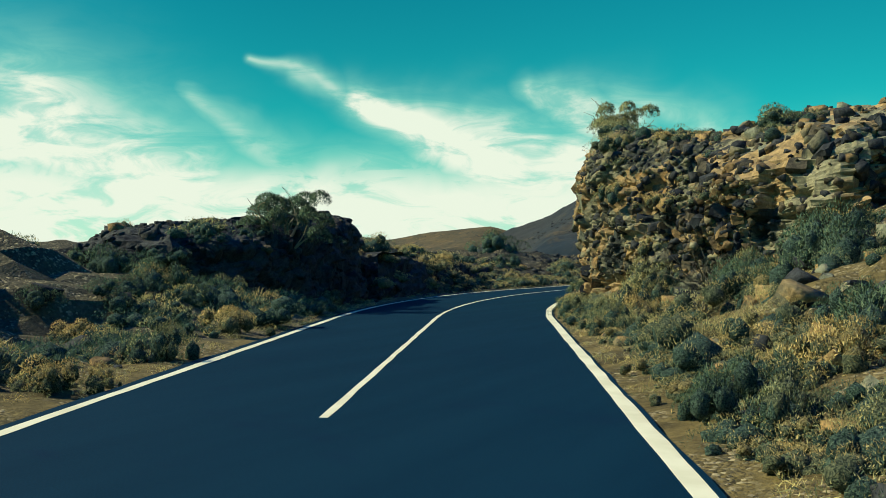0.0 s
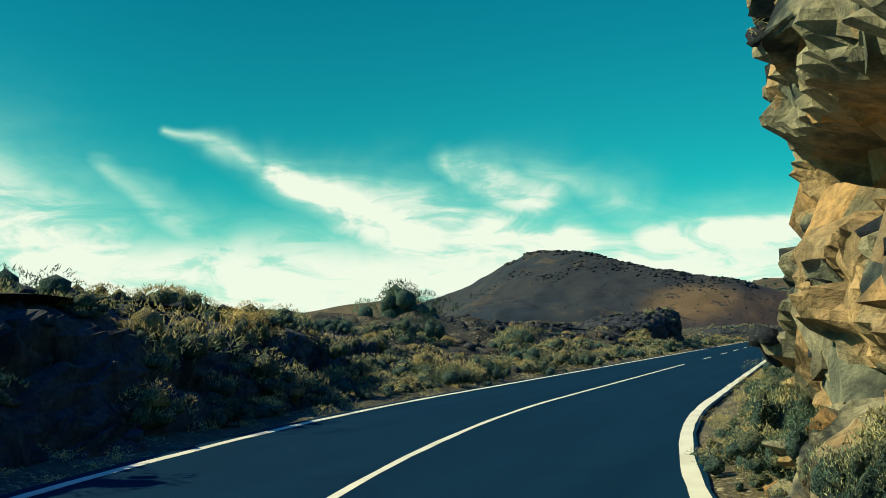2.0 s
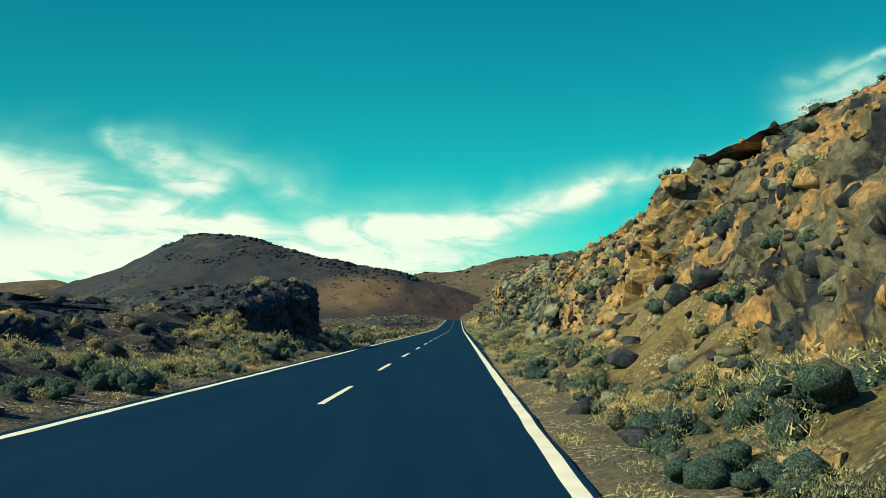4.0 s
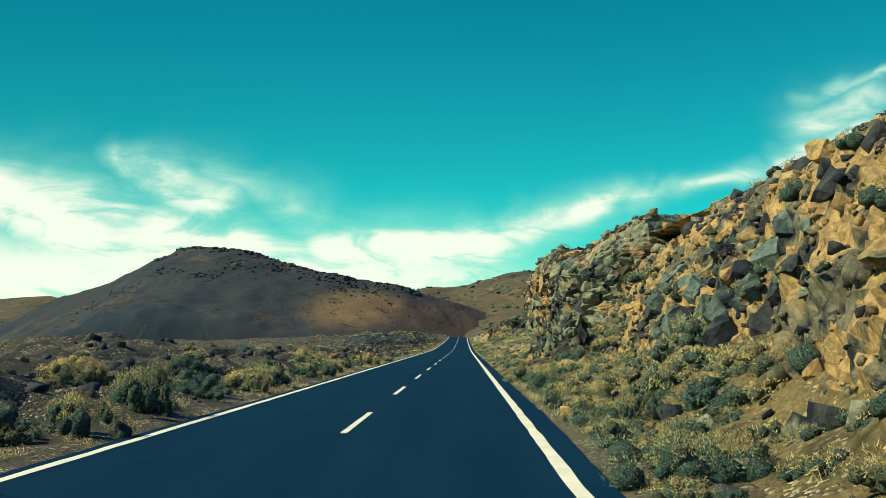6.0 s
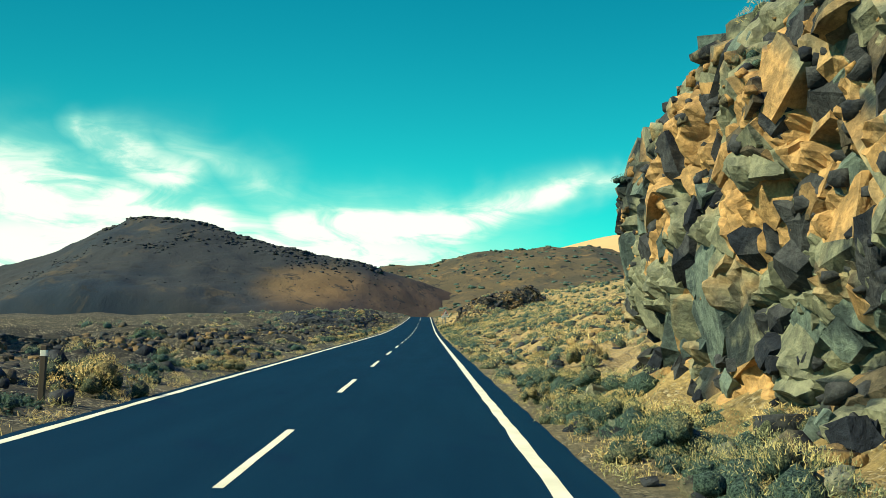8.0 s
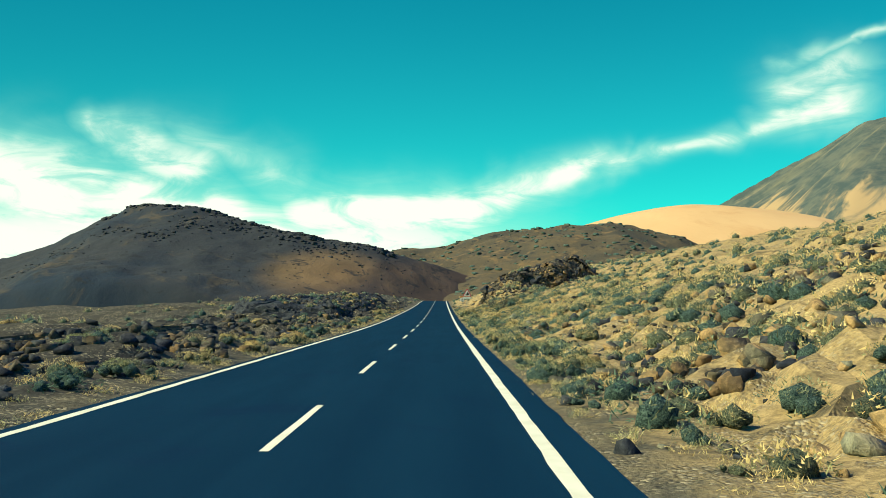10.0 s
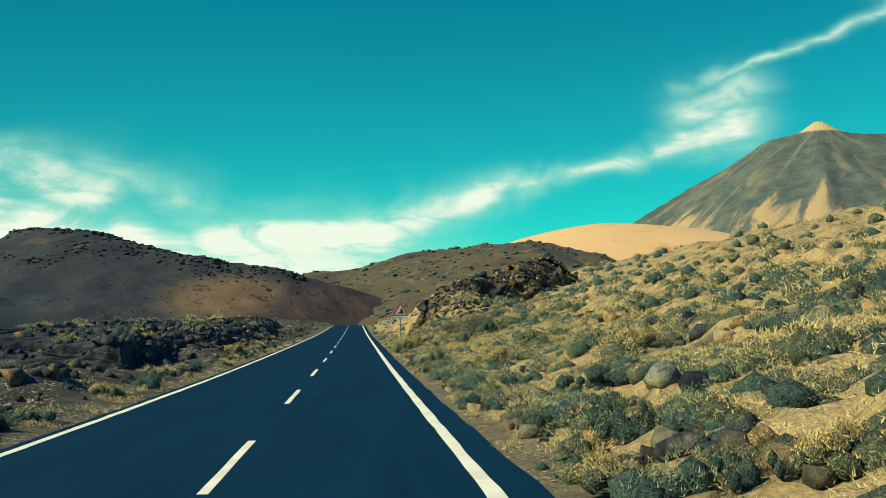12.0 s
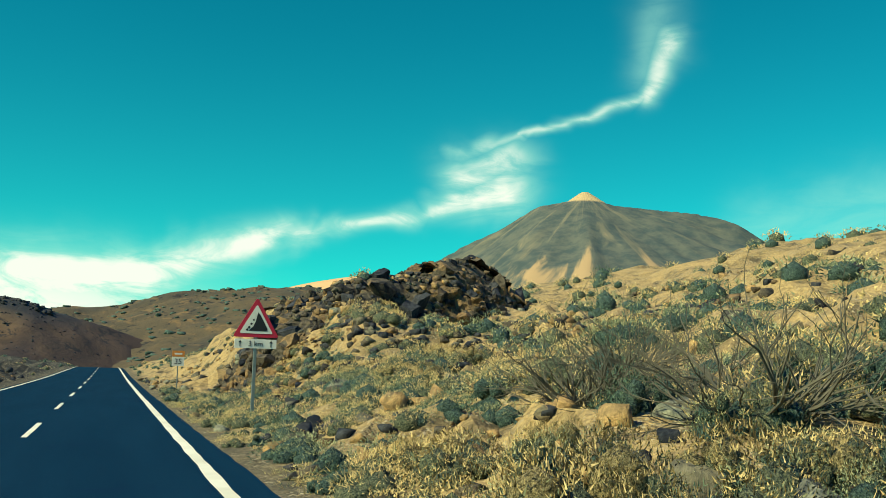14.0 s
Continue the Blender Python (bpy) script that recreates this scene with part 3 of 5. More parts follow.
    out = (out.reshape(nu, nv) * (1 - 0.6 * step(rim, 0.72, 1.0))[None, :]).ravel()
    p = p + nn * out[:, None]
    me = mesh_from(name, p, grid_faces(nu, nv, True), mat)
    bm = bmesh.new()
    bm.from_mesh(me)
    bmesh.ops.remove_doubles(bm, verts=bm.verts, dist=0.004)
    bmesh.ops.recalc_face_normals(bm, faces=bm.faces)
    bm.to_mesh(me)
    bm.free()
    return tagged(new(name, me), label, "rock")


def overhang(u, v):
    """Rubble foot that stands out, a deep undercut above it, and one long hollow half way up near the bend's end."""
    foot = -0.4 * max(0.0, 1 - v / 0.17) + 1.15 * np.exp(-((v - 0.24) / 0.055) ** 2) * (0.55 + 0.45 * np.sin(u * 37.0)) * (1 - step(u, 0.275, 0.29) * (1 - step(u, 0.36, 0.38)))
    hollow = 1.7 * np.exp(-((v - 0.485) / 0.06) ** 4) * step(u, 0.22, 0.25) * (1 - step(u, 0.305, 0.32))
    return foot + hollow + 2.2 * v * (1 - step(u, 0.05, 0.14))


def undercut(u, v):
    return -0.5 * max(0.0, 1 - v / 0.20) + 1.5 * np.exp(-((v - 0.28) / 0.07) ** 2) * (0.55 + 0.45 * np.sin(u * 29.0 + 1.0))


def steep(u, v):
    return 0.5 * np.exp(-((v - 0.15) / 0.15) ** 2) * np.ones_like(u)


outcrop("rock_outcrop", [(7.4, -58), (6.0, -54), (5.0, -49), (4.6, -45), (4.5, -41), (4.7, -38), (6.2, -36), (10, -35), (16, -35), (19, -45), (16, -58), (11, -61)],
        -0.6, [4.2, 5.6, 6.4, 6.8, 7.0, 7.0, 6.7, 6.9, 7.4, 7.6, 6.6, 5.2], mat_cliff, "tall fractured ochre and grey lava cliff beside the road", 0.8, 0.8, 420, 120, overhang, 3, massive=True)
outcrop("rock_outcrop", [(7.8, 96), (7.1, 101), (6.6, 106), (6.9, 110), (9, 112.5), (14, 113), (18, 106), (18, 96), (12, 92)],
        -0.6, [6.3, 7.4, 7.0, 6.2, 6.6, 7.2, 9, 9.4, 8.6], mat_cliff_grey, "overhanging fractured lava outcrop with ochre flank beside the road", 1.0, 0.8, 360, 120, undercut, 8, massive=True)
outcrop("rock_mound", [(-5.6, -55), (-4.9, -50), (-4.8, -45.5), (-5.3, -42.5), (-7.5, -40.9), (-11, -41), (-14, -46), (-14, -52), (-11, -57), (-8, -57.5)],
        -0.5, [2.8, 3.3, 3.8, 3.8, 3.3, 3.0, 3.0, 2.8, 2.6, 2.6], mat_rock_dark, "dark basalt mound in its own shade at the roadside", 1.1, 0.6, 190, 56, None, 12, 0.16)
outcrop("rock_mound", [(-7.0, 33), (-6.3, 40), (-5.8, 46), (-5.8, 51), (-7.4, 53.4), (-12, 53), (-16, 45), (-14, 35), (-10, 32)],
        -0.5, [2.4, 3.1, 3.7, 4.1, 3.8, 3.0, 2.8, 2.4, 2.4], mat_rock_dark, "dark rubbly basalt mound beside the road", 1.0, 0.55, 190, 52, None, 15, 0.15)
outcrop("rock_bank", [(5.9, -34), (5.6, -28), (5.6, -18), (5.8, -6), (6.0, 6), (6.2, 18), (7, 26), (14, 30), (26, 26), (28, 0), (26, -24), (18, -35), (10, -37)],
        -0.5, [3.4, 3.8, 4.4, 5.6, 6.6, 7.8, 7.6, 8, 8, 8, 8, 8, 6], mat_rock_ochre, "steep bank of piled ochre and dark lava blocks above the road", 0.62, 0.62, 520, 74, steep, 22, 0.75)
outcrop("rock_bank", [(6.6, 24), (5.9, 32), (5.8, 42), (6.2, 52), (6.6, 64), (7.0, 78), (7.4, 88), (8.5, 97), (16, 100), (27, 95), (29, 60), (27, 28), (16, 20)],
        -0.5, [6.5, 6.2, 6.2, 6.6, 7.0, 7.0, 6.6, 7.4, 9, 9, 9, 8, 8], mat_rock_warm, "broken ochre bank of weathered lava above the road", 0.5, 0.55, 560, 74, steep, 27, 0.62)
LOW = "low field of dark jagged lava rubble beside the road"
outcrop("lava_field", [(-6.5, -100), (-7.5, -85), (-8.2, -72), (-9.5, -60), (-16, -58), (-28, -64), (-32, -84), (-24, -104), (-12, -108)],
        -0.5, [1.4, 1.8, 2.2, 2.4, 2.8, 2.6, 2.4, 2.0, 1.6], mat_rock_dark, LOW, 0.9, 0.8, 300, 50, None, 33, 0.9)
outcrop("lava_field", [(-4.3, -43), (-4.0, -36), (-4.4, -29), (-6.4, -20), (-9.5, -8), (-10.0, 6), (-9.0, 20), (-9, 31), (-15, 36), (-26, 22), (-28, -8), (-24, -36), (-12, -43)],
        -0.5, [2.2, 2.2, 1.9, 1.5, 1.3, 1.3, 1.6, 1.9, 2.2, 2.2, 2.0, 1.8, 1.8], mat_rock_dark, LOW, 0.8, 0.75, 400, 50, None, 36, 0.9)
outcrop("lava_field", [(-7.6, 60), (-6.6, 76), (-6.3, 86), (-7.2, 96), (-8.5, 120), (-8.0, 150), (-7.6, 180), (-8.2, 215), (-14, 225), (-24, 200), (-26, 150), (-24, 100), (-18, 62)],
        -0.9, [0.5, 0.8, 1.0, 0.4, 0.15, 0.1, 0.2, 0.4, -0.2, -0.6, -0.7, -0.5, 0.0], mat_rock_brown, "low field of brown jagged lava rubble beside the road", 0.8, 0.75, 560, 46, None, 39, 0.9)
outcrop("lava_field", [(-7.0, 226), (-6.4, 250), (-6.0, 275), (-6.4, 310), (-8.0, 345), (-16, 350), (-26, 320), (-26, 260), (-18, 228)],
        0.2, [1.6, 2.0, 2.6, 3.6, 4.2, 4.0, 3.2, 2.4, 1.8], mat_rock_dark, LOW, 1.0, 0.8, 360, 44, None, 41, 0.9)
outcrop("rock_ridge", [(8.0, 280), (7.6, 292), (9, 312), (14, 330), (24, 328), (34, 312), (33, 294), (24, 284), (14, 280)],
        0.5, [4.2, 6.8, 7.4, 7.8, 9.2, 10.6, 10.2, 8.8, 6.6], mat_rock_brown, "jagged brown lava ridge above the road signs", 0.9, 0.9, 380, 64, None, 44, 0.7)


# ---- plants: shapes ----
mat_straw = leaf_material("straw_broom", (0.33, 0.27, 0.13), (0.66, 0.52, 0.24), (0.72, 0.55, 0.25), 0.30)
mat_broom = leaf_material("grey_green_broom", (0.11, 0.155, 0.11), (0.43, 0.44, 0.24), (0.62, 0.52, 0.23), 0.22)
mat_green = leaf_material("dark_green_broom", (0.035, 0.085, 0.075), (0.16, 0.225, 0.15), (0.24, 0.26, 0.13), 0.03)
mat_twig, tw = material("dead_twig")
finish(tw, tw.mix(tw.noise(place_of(tw), 6.0), (0.06, 0.06, 0.05), (0.16, 0.15, 0.11)), 0.9)
# each: leaf colour, then the painted shade between the leaves
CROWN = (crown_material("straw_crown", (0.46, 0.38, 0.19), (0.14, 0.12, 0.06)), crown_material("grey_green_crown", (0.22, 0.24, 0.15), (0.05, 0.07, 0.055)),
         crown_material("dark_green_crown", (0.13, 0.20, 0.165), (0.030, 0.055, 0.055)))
LEAVES = (mat_straw, mat_broom, mat_green)


def mesh_arrays(verts, size):
    n = len(verts) // size
    return verts, np.arange(n * size).reshape(n, size)


def dome_points(rng, n, lumps):
    """Points on the outer side of a clump of overlapping lumps (x, y, z, radius), and their outward ways."""
    lumps = np.array(lumps)
    weight = lumps[:, 3] ** 2
    pick = rng.choice(len(lumps), n * 2, p=weight / weight.sum())
    d = rng.normal(size=(n * 2, 3))
    d /= np.linalg.norm(d, axis=1)[:, None]
    d[:, 2] = np.where(d[:, 2] < -0.25, -d[:, 2], d[:, 2])
    r = lumps[pick, 3] * rng.uniform(0.82, 1.04, n * 2)
    p = lumps[pick, :3] + d * r[:, None]
    inside = np.zeros(len(p), bool)
    for k, l in enumerate(lumps):
        inside |= (np.linalg.norm(p - l[:3], axis=1) < l[3] * 0.8) & (pick != k)
    keep = ~inside & (p[:, 2] > 0.0)
    return p[keep][:n], d[keep][:n]


def blades(rng, p, d, length, width, upward):
    """One thin leaf at each point: three corners."""
    n = len(p)
    way = d + rng.normal(size=(n, 3)) * 0.9
    way[:, 2] += upward
    way /= np.linalg.norm(way, axis=1)[:, None]
    side = np.cross(way, rng.normal(size=(n, 3)))
    side /= np.linalg.norm(side, axis=1)[:, None]
    ln = length * rng.uniform(0.5, 1.3, n)[:, None]
    wd = width * rng.uniform(0.6, 1.3, n)[:, None]
    a = p - way * ln * 0.45
    return np.stack([a - side * wd, a + side * wd, a + way * ln], 1).reshape(-1, 3)


def shrub_shape(seed, radius, height, n, length, width, upward):
    rng = np.random.default_rng(seed)
    lumps = [(0, 0, height * 0.28, height * 0.48)]
    for _ in range(15):
        a, q = rng.uniform(0, 6.28), radius * rng.uniform(0.25, 0.95)
        rr = height * rng.uniform(0.16, 0.36)
        lumps.append((math.cos(a) * q, math.sin(a) * q, height * rng.uniform(0.12, 0.72 - 0.35 * q / radius), rr))
    p, d = dome_points(rng, n, lumps)
    nor = p - np.array([0, 0, height * 0.25])
    nor = nor / np.linalg.norm(nor, axis=1)[:, None] + 0.7 * d + 0.45 * rng.normal(size=p.shape)
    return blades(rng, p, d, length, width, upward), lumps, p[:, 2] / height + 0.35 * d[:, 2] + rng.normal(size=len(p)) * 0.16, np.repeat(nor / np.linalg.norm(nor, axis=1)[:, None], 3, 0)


def core_arrays(lumps, shrink, sub=1):
    """Lumpy closed shells, as corners and triangles."""
    bm = bmesh.new()
    for x, y, z, r in lumps:
        made = bmesh.ops.create_icosphere(bm, subdivisions=sub, radius=r * shrink, matrix=Matrix.Translation((x, y, z)))
        for v in made["verts"]:
            k = 1 + 0.28 * noise.noise(v.co * 4.1) + 0.22 * noise.noise(v.co * 11.0)
            v.co = Vector((x, y, z)) + (v.co - Vector((x, y, z))) * k
            v.co.z = max(v.co.z, -0.35)
    bm.verts.index_update()
    out = np.array([v.co[:] for v in bm.verts]), np.array([[v.index for v in f.verts] for f in bm.faces])
    bm.free()
    return out


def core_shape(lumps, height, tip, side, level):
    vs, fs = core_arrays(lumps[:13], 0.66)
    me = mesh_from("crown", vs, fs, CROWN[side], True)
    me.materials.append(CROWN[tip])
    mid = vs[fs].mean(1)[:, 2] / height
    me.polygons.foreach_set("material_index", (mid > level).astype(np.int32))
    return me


def twig_mesh(name, seed, stems, reach, height, thick, depth, mat):
    """Bare crooked branches: tapering four-sided tubes."""
    rng = random.Random(seed)
    vs, fs = [], []

    def tube(a, b, r0, r1):
        d = (b - a).normalized()
        s = d.orthogonal().normalized()
        u = d.cross(s)
        k = len(vs)
        for c, r in ((a, r0), (b, r1)):
            for q in range(4):
                vs.append(c + (s * math.cos(q * 1.5708) + u * math.sin(q * 1.5708)) * r)
        for q in range(4):
            fs.append((k + q, k + (q + 1) % 4, k + 4 + (q + 1) % 4, k + 4 + q))

    def grow(a, d, ln, r, left):
        for _ in range(3):
            d = (d + Vector((rng.uniform(-1, 1), rng.uniform(-1, 1), rng.uniform(-0.7, 0.8))) * 0.38).normalized()
            b = a + d * ln / 3
            tube(a, b, r, r * 0.82)
            a, r = b, r * 0.82
            if left and rng.random() < 0.75:
                grow(a, (d + Vector((rng.uniform(-1, 1), rng.uniform(-1, 1), rng.uniform(-0.4, 0.9))) * 0.8).normalized(), ln * 0.66, r * 0.7, left - 1)

    for _ in range(stems):
        an = rng.uniform(0, 6.28)
        grow(Vector((rng.uniform(-0.1, 0.1), rng.uniform(-0.1, 0.1), 0)), Vector((math.cos(an) * reach, math.sin(an) * reach, height)).normalized(),
             math.hypot(reach, height) * rng.uniform(0.5, 0.8), thick * rng.uniform(0.7, 1.2), depth)
    return mesh_from(name, [tuple(v) for v in vs], fs, mat)


def rounded(me, normals):
    """Leaves that take the light as the whole crown does."""
    me.polygons.foreach_set("use_smooth", [True] * len(me.polygons))
    me.normals_split_custom_set_from_vertices(normals.tolist())
    return me


KINDS = []      # (foliage mesh per leaf material, core mesh)
SPEC = [(11, 0.55, 0.75, 1500, 0.080, 0.0105, 0.8), (12, 0.70, 0.70, 1600, 0.072, 0.0105, 0.6), (13, 0.50, 0.90, 1500, 0.11, 0.009, 1.1),
        (14, 0.85, 0.80, 1800, 0.075, 0.0115, 0.5), (15, 0.65, 0.60, 1500, 0.072, 0.0105, 0.7), (16, 0.95, 1.15, 2200, 0.10, 0.0115, 0.8)]
SPEC += [(a + 60, b, c, int(n * 1.9), d * 0.52, e * 0.48, f * 1.2) for a, b, c, n, d, e, f in SPEC]      # finer ones, for those beside the road
BIG = ([], [], [])      # the same shapes for scrub past counting
for sd, r, h, n, ln, wd, up in SPEC:
    vb, lumps, high, vn = shrub_shape(sd, r, h, n, ln, wd, up)
    vv, ff = mesh_arrays(vb, 3)
    leaves, cores = [], []
    # tips keep the plant's own tone; darker sides paint in the flanks' shade
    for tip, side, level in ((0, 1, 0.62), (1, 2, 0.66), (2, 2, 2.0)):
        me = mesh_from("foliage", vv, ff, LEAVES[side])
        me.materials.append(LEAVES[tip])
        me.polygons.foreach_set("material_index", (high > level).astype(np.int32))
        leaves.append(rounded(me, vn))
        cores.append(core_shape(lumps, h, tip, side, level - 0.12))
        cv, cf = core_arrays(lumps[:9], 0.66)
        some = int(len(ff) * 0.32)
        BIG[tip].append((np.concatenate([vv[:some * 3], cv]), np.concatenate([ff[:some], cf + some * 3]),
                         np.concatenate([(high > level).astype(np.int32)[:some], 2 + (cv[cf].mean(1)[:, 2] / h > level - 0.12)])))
    KINDS.append((leaves, cores, r, h))

# ---- stones: shapes ----
def hewn(seed, planes, cuts, rough):
    """A broken rock: a lump cut by random planes, its faces then chipped. Corners and triangles, about 2 across."""
    rng = random.Random(seed)
    bm = bmesh.new()
    bmesh.ops.create_cube(bm, size=1.9)
    for _ in range(planes):
        no = Vector((rng.gauss(0, 1), rng.gauss(0, 1), rng.gauss(0, 1))).normalized()
        cut = bmesh.ops.bisect_plane(bm, geom=bm.verts[:] + bm.edges[:] + bm.faces[:], plane_co=no * rng.uniform(0.62, 0.95), plane_no=no, clear_outer=True)
        edges = [g for g in cut["geom_cut"] if isinstance(g, bmesh.types.BMEdge)]
        if edges:
            bmesh.ops.contextual_create(bm, geom=edges)
    bmesh.ops.triangulate(bm, faces=bm.faces[:])
    if cuts:
        bmesh.ops.subdivide_edges(bm, edges=bm.edges[:], cuts=cuts, use_grid_fill=True)
        bmesh.ops.triangulate(bm, faces=bm.faces[:])
    for v in bm.verts:
        q = v.co * 2.3 + Vector((seed * 3.7, 0, 0))
        v.co *= 1 + rough * (noise.noise(q) + 0.6 * noise.noise(q * 2.6))
        v.co = Vector((v.co.x, v.co.y * 0.82, v.co.z * 0.70))
    bmesh.ops.recalc_face_normals(bm, faces=bm.faces)
    bm.verts.index_update()
    made = np.array([v.co[:] for v in bm.verts]), np.array([[v.index for v in f.verts] for f in bm.faces])
    bm.free()
    return made


STONES = [hewn(40 + k, 4, 0, 0.10) for k in range(10)]          # small ones
ROUGH = [hewn(140 + k, 8, 1, 0.11) for k in range(10)]          # blocks one can walk up to


def stone_mesh(k, mat):
    return mesh_from("boulder", ROUGH[k][0], ROUGH[k][1], mat)


STONE_MESH = {(k, m): stone_mesh(k, mm) for k in range(10) for m, mm in enumerate((mat_rock_dark, mat_rock, mat_rock_warm, mat_rock_brown))}

# ---- where things stand: the highest surface under a place ----
from mathutils.bvhtree import BVHTree
TREES = []
for ob in list(bpy.data.objects):
    if ob.name.split(".")[0] in ("ground", "rock_outcrop", "rock_mound", "rock_bank", "lava_field", "rock_ridge"):
        TREES.append(BVHTree.FromPolygons([v.co for v in ob.data.vertices], [p.vertices[:] for p in ob.data.polygons]))


def top_at(x, y):
    best, slope = -50.0, 1.0
    for tree in TREES:
        hit, nor, _, _ = tree.ray_cast(Vector((x, y, 60.0)), Vector((0, 0, -1)), 120.0)
        if hit and hit.z > best:
            best, slope = hit.z, abs(nor.z)
    return best, slope


def seat(x, y, r):
    """Where a plant of that half width stands: on the lower side of uneven ground."""
    mid = top_at(x, y)[0]
    low = min(top_at(x + dx * r, y + dy * r)[0] for dx, dy in ((0.6, 0), (-0.6, 0), (0, 0.6), (0, -0.6)))
    return max(min(mid, low), mid - 0.55 * r - 0.1)


def set_shrub(kind, leaf, x, y, z, size, turn, label, group="scrub on the banks", squash=1.0):
    leaves, cores, r, h = KINDS[kind]
    body = new("shrub", cores[leaf])
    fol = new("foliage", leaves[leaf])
    fol.parent = body
    body.matrix_world = Matrix.Translation((x, y, z - 0.10 * size)) @ Matrix.Rotation(turn, 4, "Z") @ Matrix.Diagonal((size, size, size * squash, 1))
    return tagged(body, label, "shrub", group)


LEAF_LABEL = ("round straw-yellow broom shrub growing on the rocky ground", "grey-green broom shrub with yellowing tips on dry ground",
              "dark green broom shrub on rocky ground")
rng_s = random.Random(5)
TAKEN = []


def plant(leaf, lat, s, wide, high):
    """A shrub of that width and height (m) at an offset and distance along the road."""
    x, y, _ = spot(lat, s)
    z = seat(x, y, 0.5 * wide)
    if 0 < lat < 5.7 and (-60 < s < -33 or 94 < s < 113):
        z = min(z, ground_at(x, y) + 0.4)
    kind = rng_s.choice((6, 7, 9, 9, 10, 11)) if high > 0.6 * wide else rng_s.choice((7, 9, 9, 10))
    _, _, r, h = KINDS[kind]
    size = wide / (2.1 * r)
    set_shrub(kind, leaf, x, y, z, size, rng_s.uniform(0, 6.28), LEAF_LABEL[leaf], squash=min(1.6, max(0.55, high / (h * size))))
    TAKEN.append((x, y, 0.4 * wide))


plant(1, 4.8, -75.8, 1.2, 0.9)
plant(2, 4.5, -74.5, 1.3, 1.1)
plant(0, -4.1, -72.6, 1.3, 0.7)
plant(0, -3.8, -71.6, 0.6, 0.7)
plant(2, 7.1, -71.3, 1.3, 1.2)
plant(2, 8.6, -66.5, 2.6, 2.0)
plant(2, 7.4, -65.2, 2.0, 1.6)
plant(1, 8.4, -60.6, 1.8, 1.2)
plant(0, 6.1, -70.8, 1.6, 0.8)
plant(1, -4.1, -68.4, 1.5, 1.1)
plant(0, 5.3, -67.2, 1.9, 0.9)
plant(2, 9.2, -64.5, 2.3, 2.0)
plant(0, -7.7, -64.3, 1.4, 0.7)
plant(2, -9.0, -63.5, 1.6, 1.1)
plant(2, 7.8, -63.0, 1.9, 1.7)
plant(0, -4.5, -62.7, 2.3, 1.1)
plant(1, 4.7, -62.0, 1.6, 1.3)
plant(2, -8.0, -61.9, 2.4, 1.1)
plant(1, 4.6, -61.0, 1.1, 0.9)
plant(2, -6.3, -60.8, 1.6, 0.9)
plant(0, -4.7, -58.9, 2.9, 0.8)
plant(0, 8.7, -58.7, 1.0, 0.4)
plant(1, 4.9, -58.4, 1.8, 1.1)
plant(0, -5.8, -57.6, 0.9, 0.7)
plant(1, 7.0, -56.4, 2.1, 1.1)
plant(1, 4.6, -55.5, 1.4, 1.2)
plant(0, 7.0, -53.8, 1.4, 0.8)
plant(1, -4.6, -52.3, 2.5, 0.8)
plant(1, 4.6, -51.6, 1.3, 1.1)
plant(1, 5.9, -51.4, 1.7, 1.1)
plant(1, 4.4, -50.8, 0.9, 0.8)
plant(0, 8.7, -49.7, 1.4, 0.5)
plant(1, -5.1, -49.5, 1.8, 0.8)
plant(1, -5.4, -47.8, 1.8, 0.8)
plant(1, 6.1, -45.3, 2.3, 1.4)
plant(0, 7.6, -51.2, 1.8, 0.8)
plant(1, 6.3, -43.6, 1.5, 1.1)
plant(1, 4.4, -42.7, 1.0, 1.3)
plant(1, -4.5, -33.7, 2.0, 0.9)
plant(0, -6.1, -30.0, 1.8, 1.3)
plant(0, -6.8, -29.0, 1.9, 0.9)
plant(1, -8.7, -28.7, 1.7, 0.9)
plant(0, -7.2, -27.4, 1.2, 0.7)
plant(1, -5.2, -26.9, 2.4, 1.0)
plant(0, -11.8, -24.8, 2.0, 0.7)
plant(1, -5.8, -24.5, 1.5, 1.2)
plant(1, 4.7, -23.2, 1.1, 0.8)
plant(1, -4.7, -23.0, 1.8, 0.8)
plant(1, -4.8, -20.6, 3.0, 1.1)
plant(1, 4.5, -18.4, 1.3, 0.7)
plant(2, -4.5, -17.8, 1.3, 1.1)
plant(1, -4.7, -16.0, 2.2, 1.1)
plant(2, -9.5, -12.7, 3.0, 1.8)
plant(1, -4.3, -12.2, 1.9, 1.0)
plant(1, -4.6, -4.4, 2.6, 1.3)
plant(1, -8.0, -2.6, 2.8, 1.4)
plant(1, -8.4, -0.9, 3.0, 2.0)
plant(2, 4.9, 44.4, 1.0, 0.7)
plant(1, 5.2, 53.7, 2.3, 1.0)
plant(1, -6.2, 55.9, 1.2, 1.3)
plant(1, -4.2, 57.9, 1.6, 1.1)
plant(1, 5.4, 60.0, 1.5, 1.3)
plant(1, -4.6, 62.1, 1.7, 1.5)
plant(2, 4.8, 62.5, 0.9, 1.0)
plant(0, -7.9, 65.9, 2.1, 1.2)
plant(2, 4.6, 66.5, 0.7, 0.8)
plant(0, -4.3, 71.8, 2.0, 1.1)
plant(1, 5.2, 75.5, 1.7, 1.0)
plant(0, 8.5, 76.6, 1.0, 0.8)
plant(0, 8.5, 80.3, 1.3, 0.8)
plant(1, -4.4, 83.3, 2.2, 1.1)
plant(2, 9.2, 84.2, 2.2, 1.4)
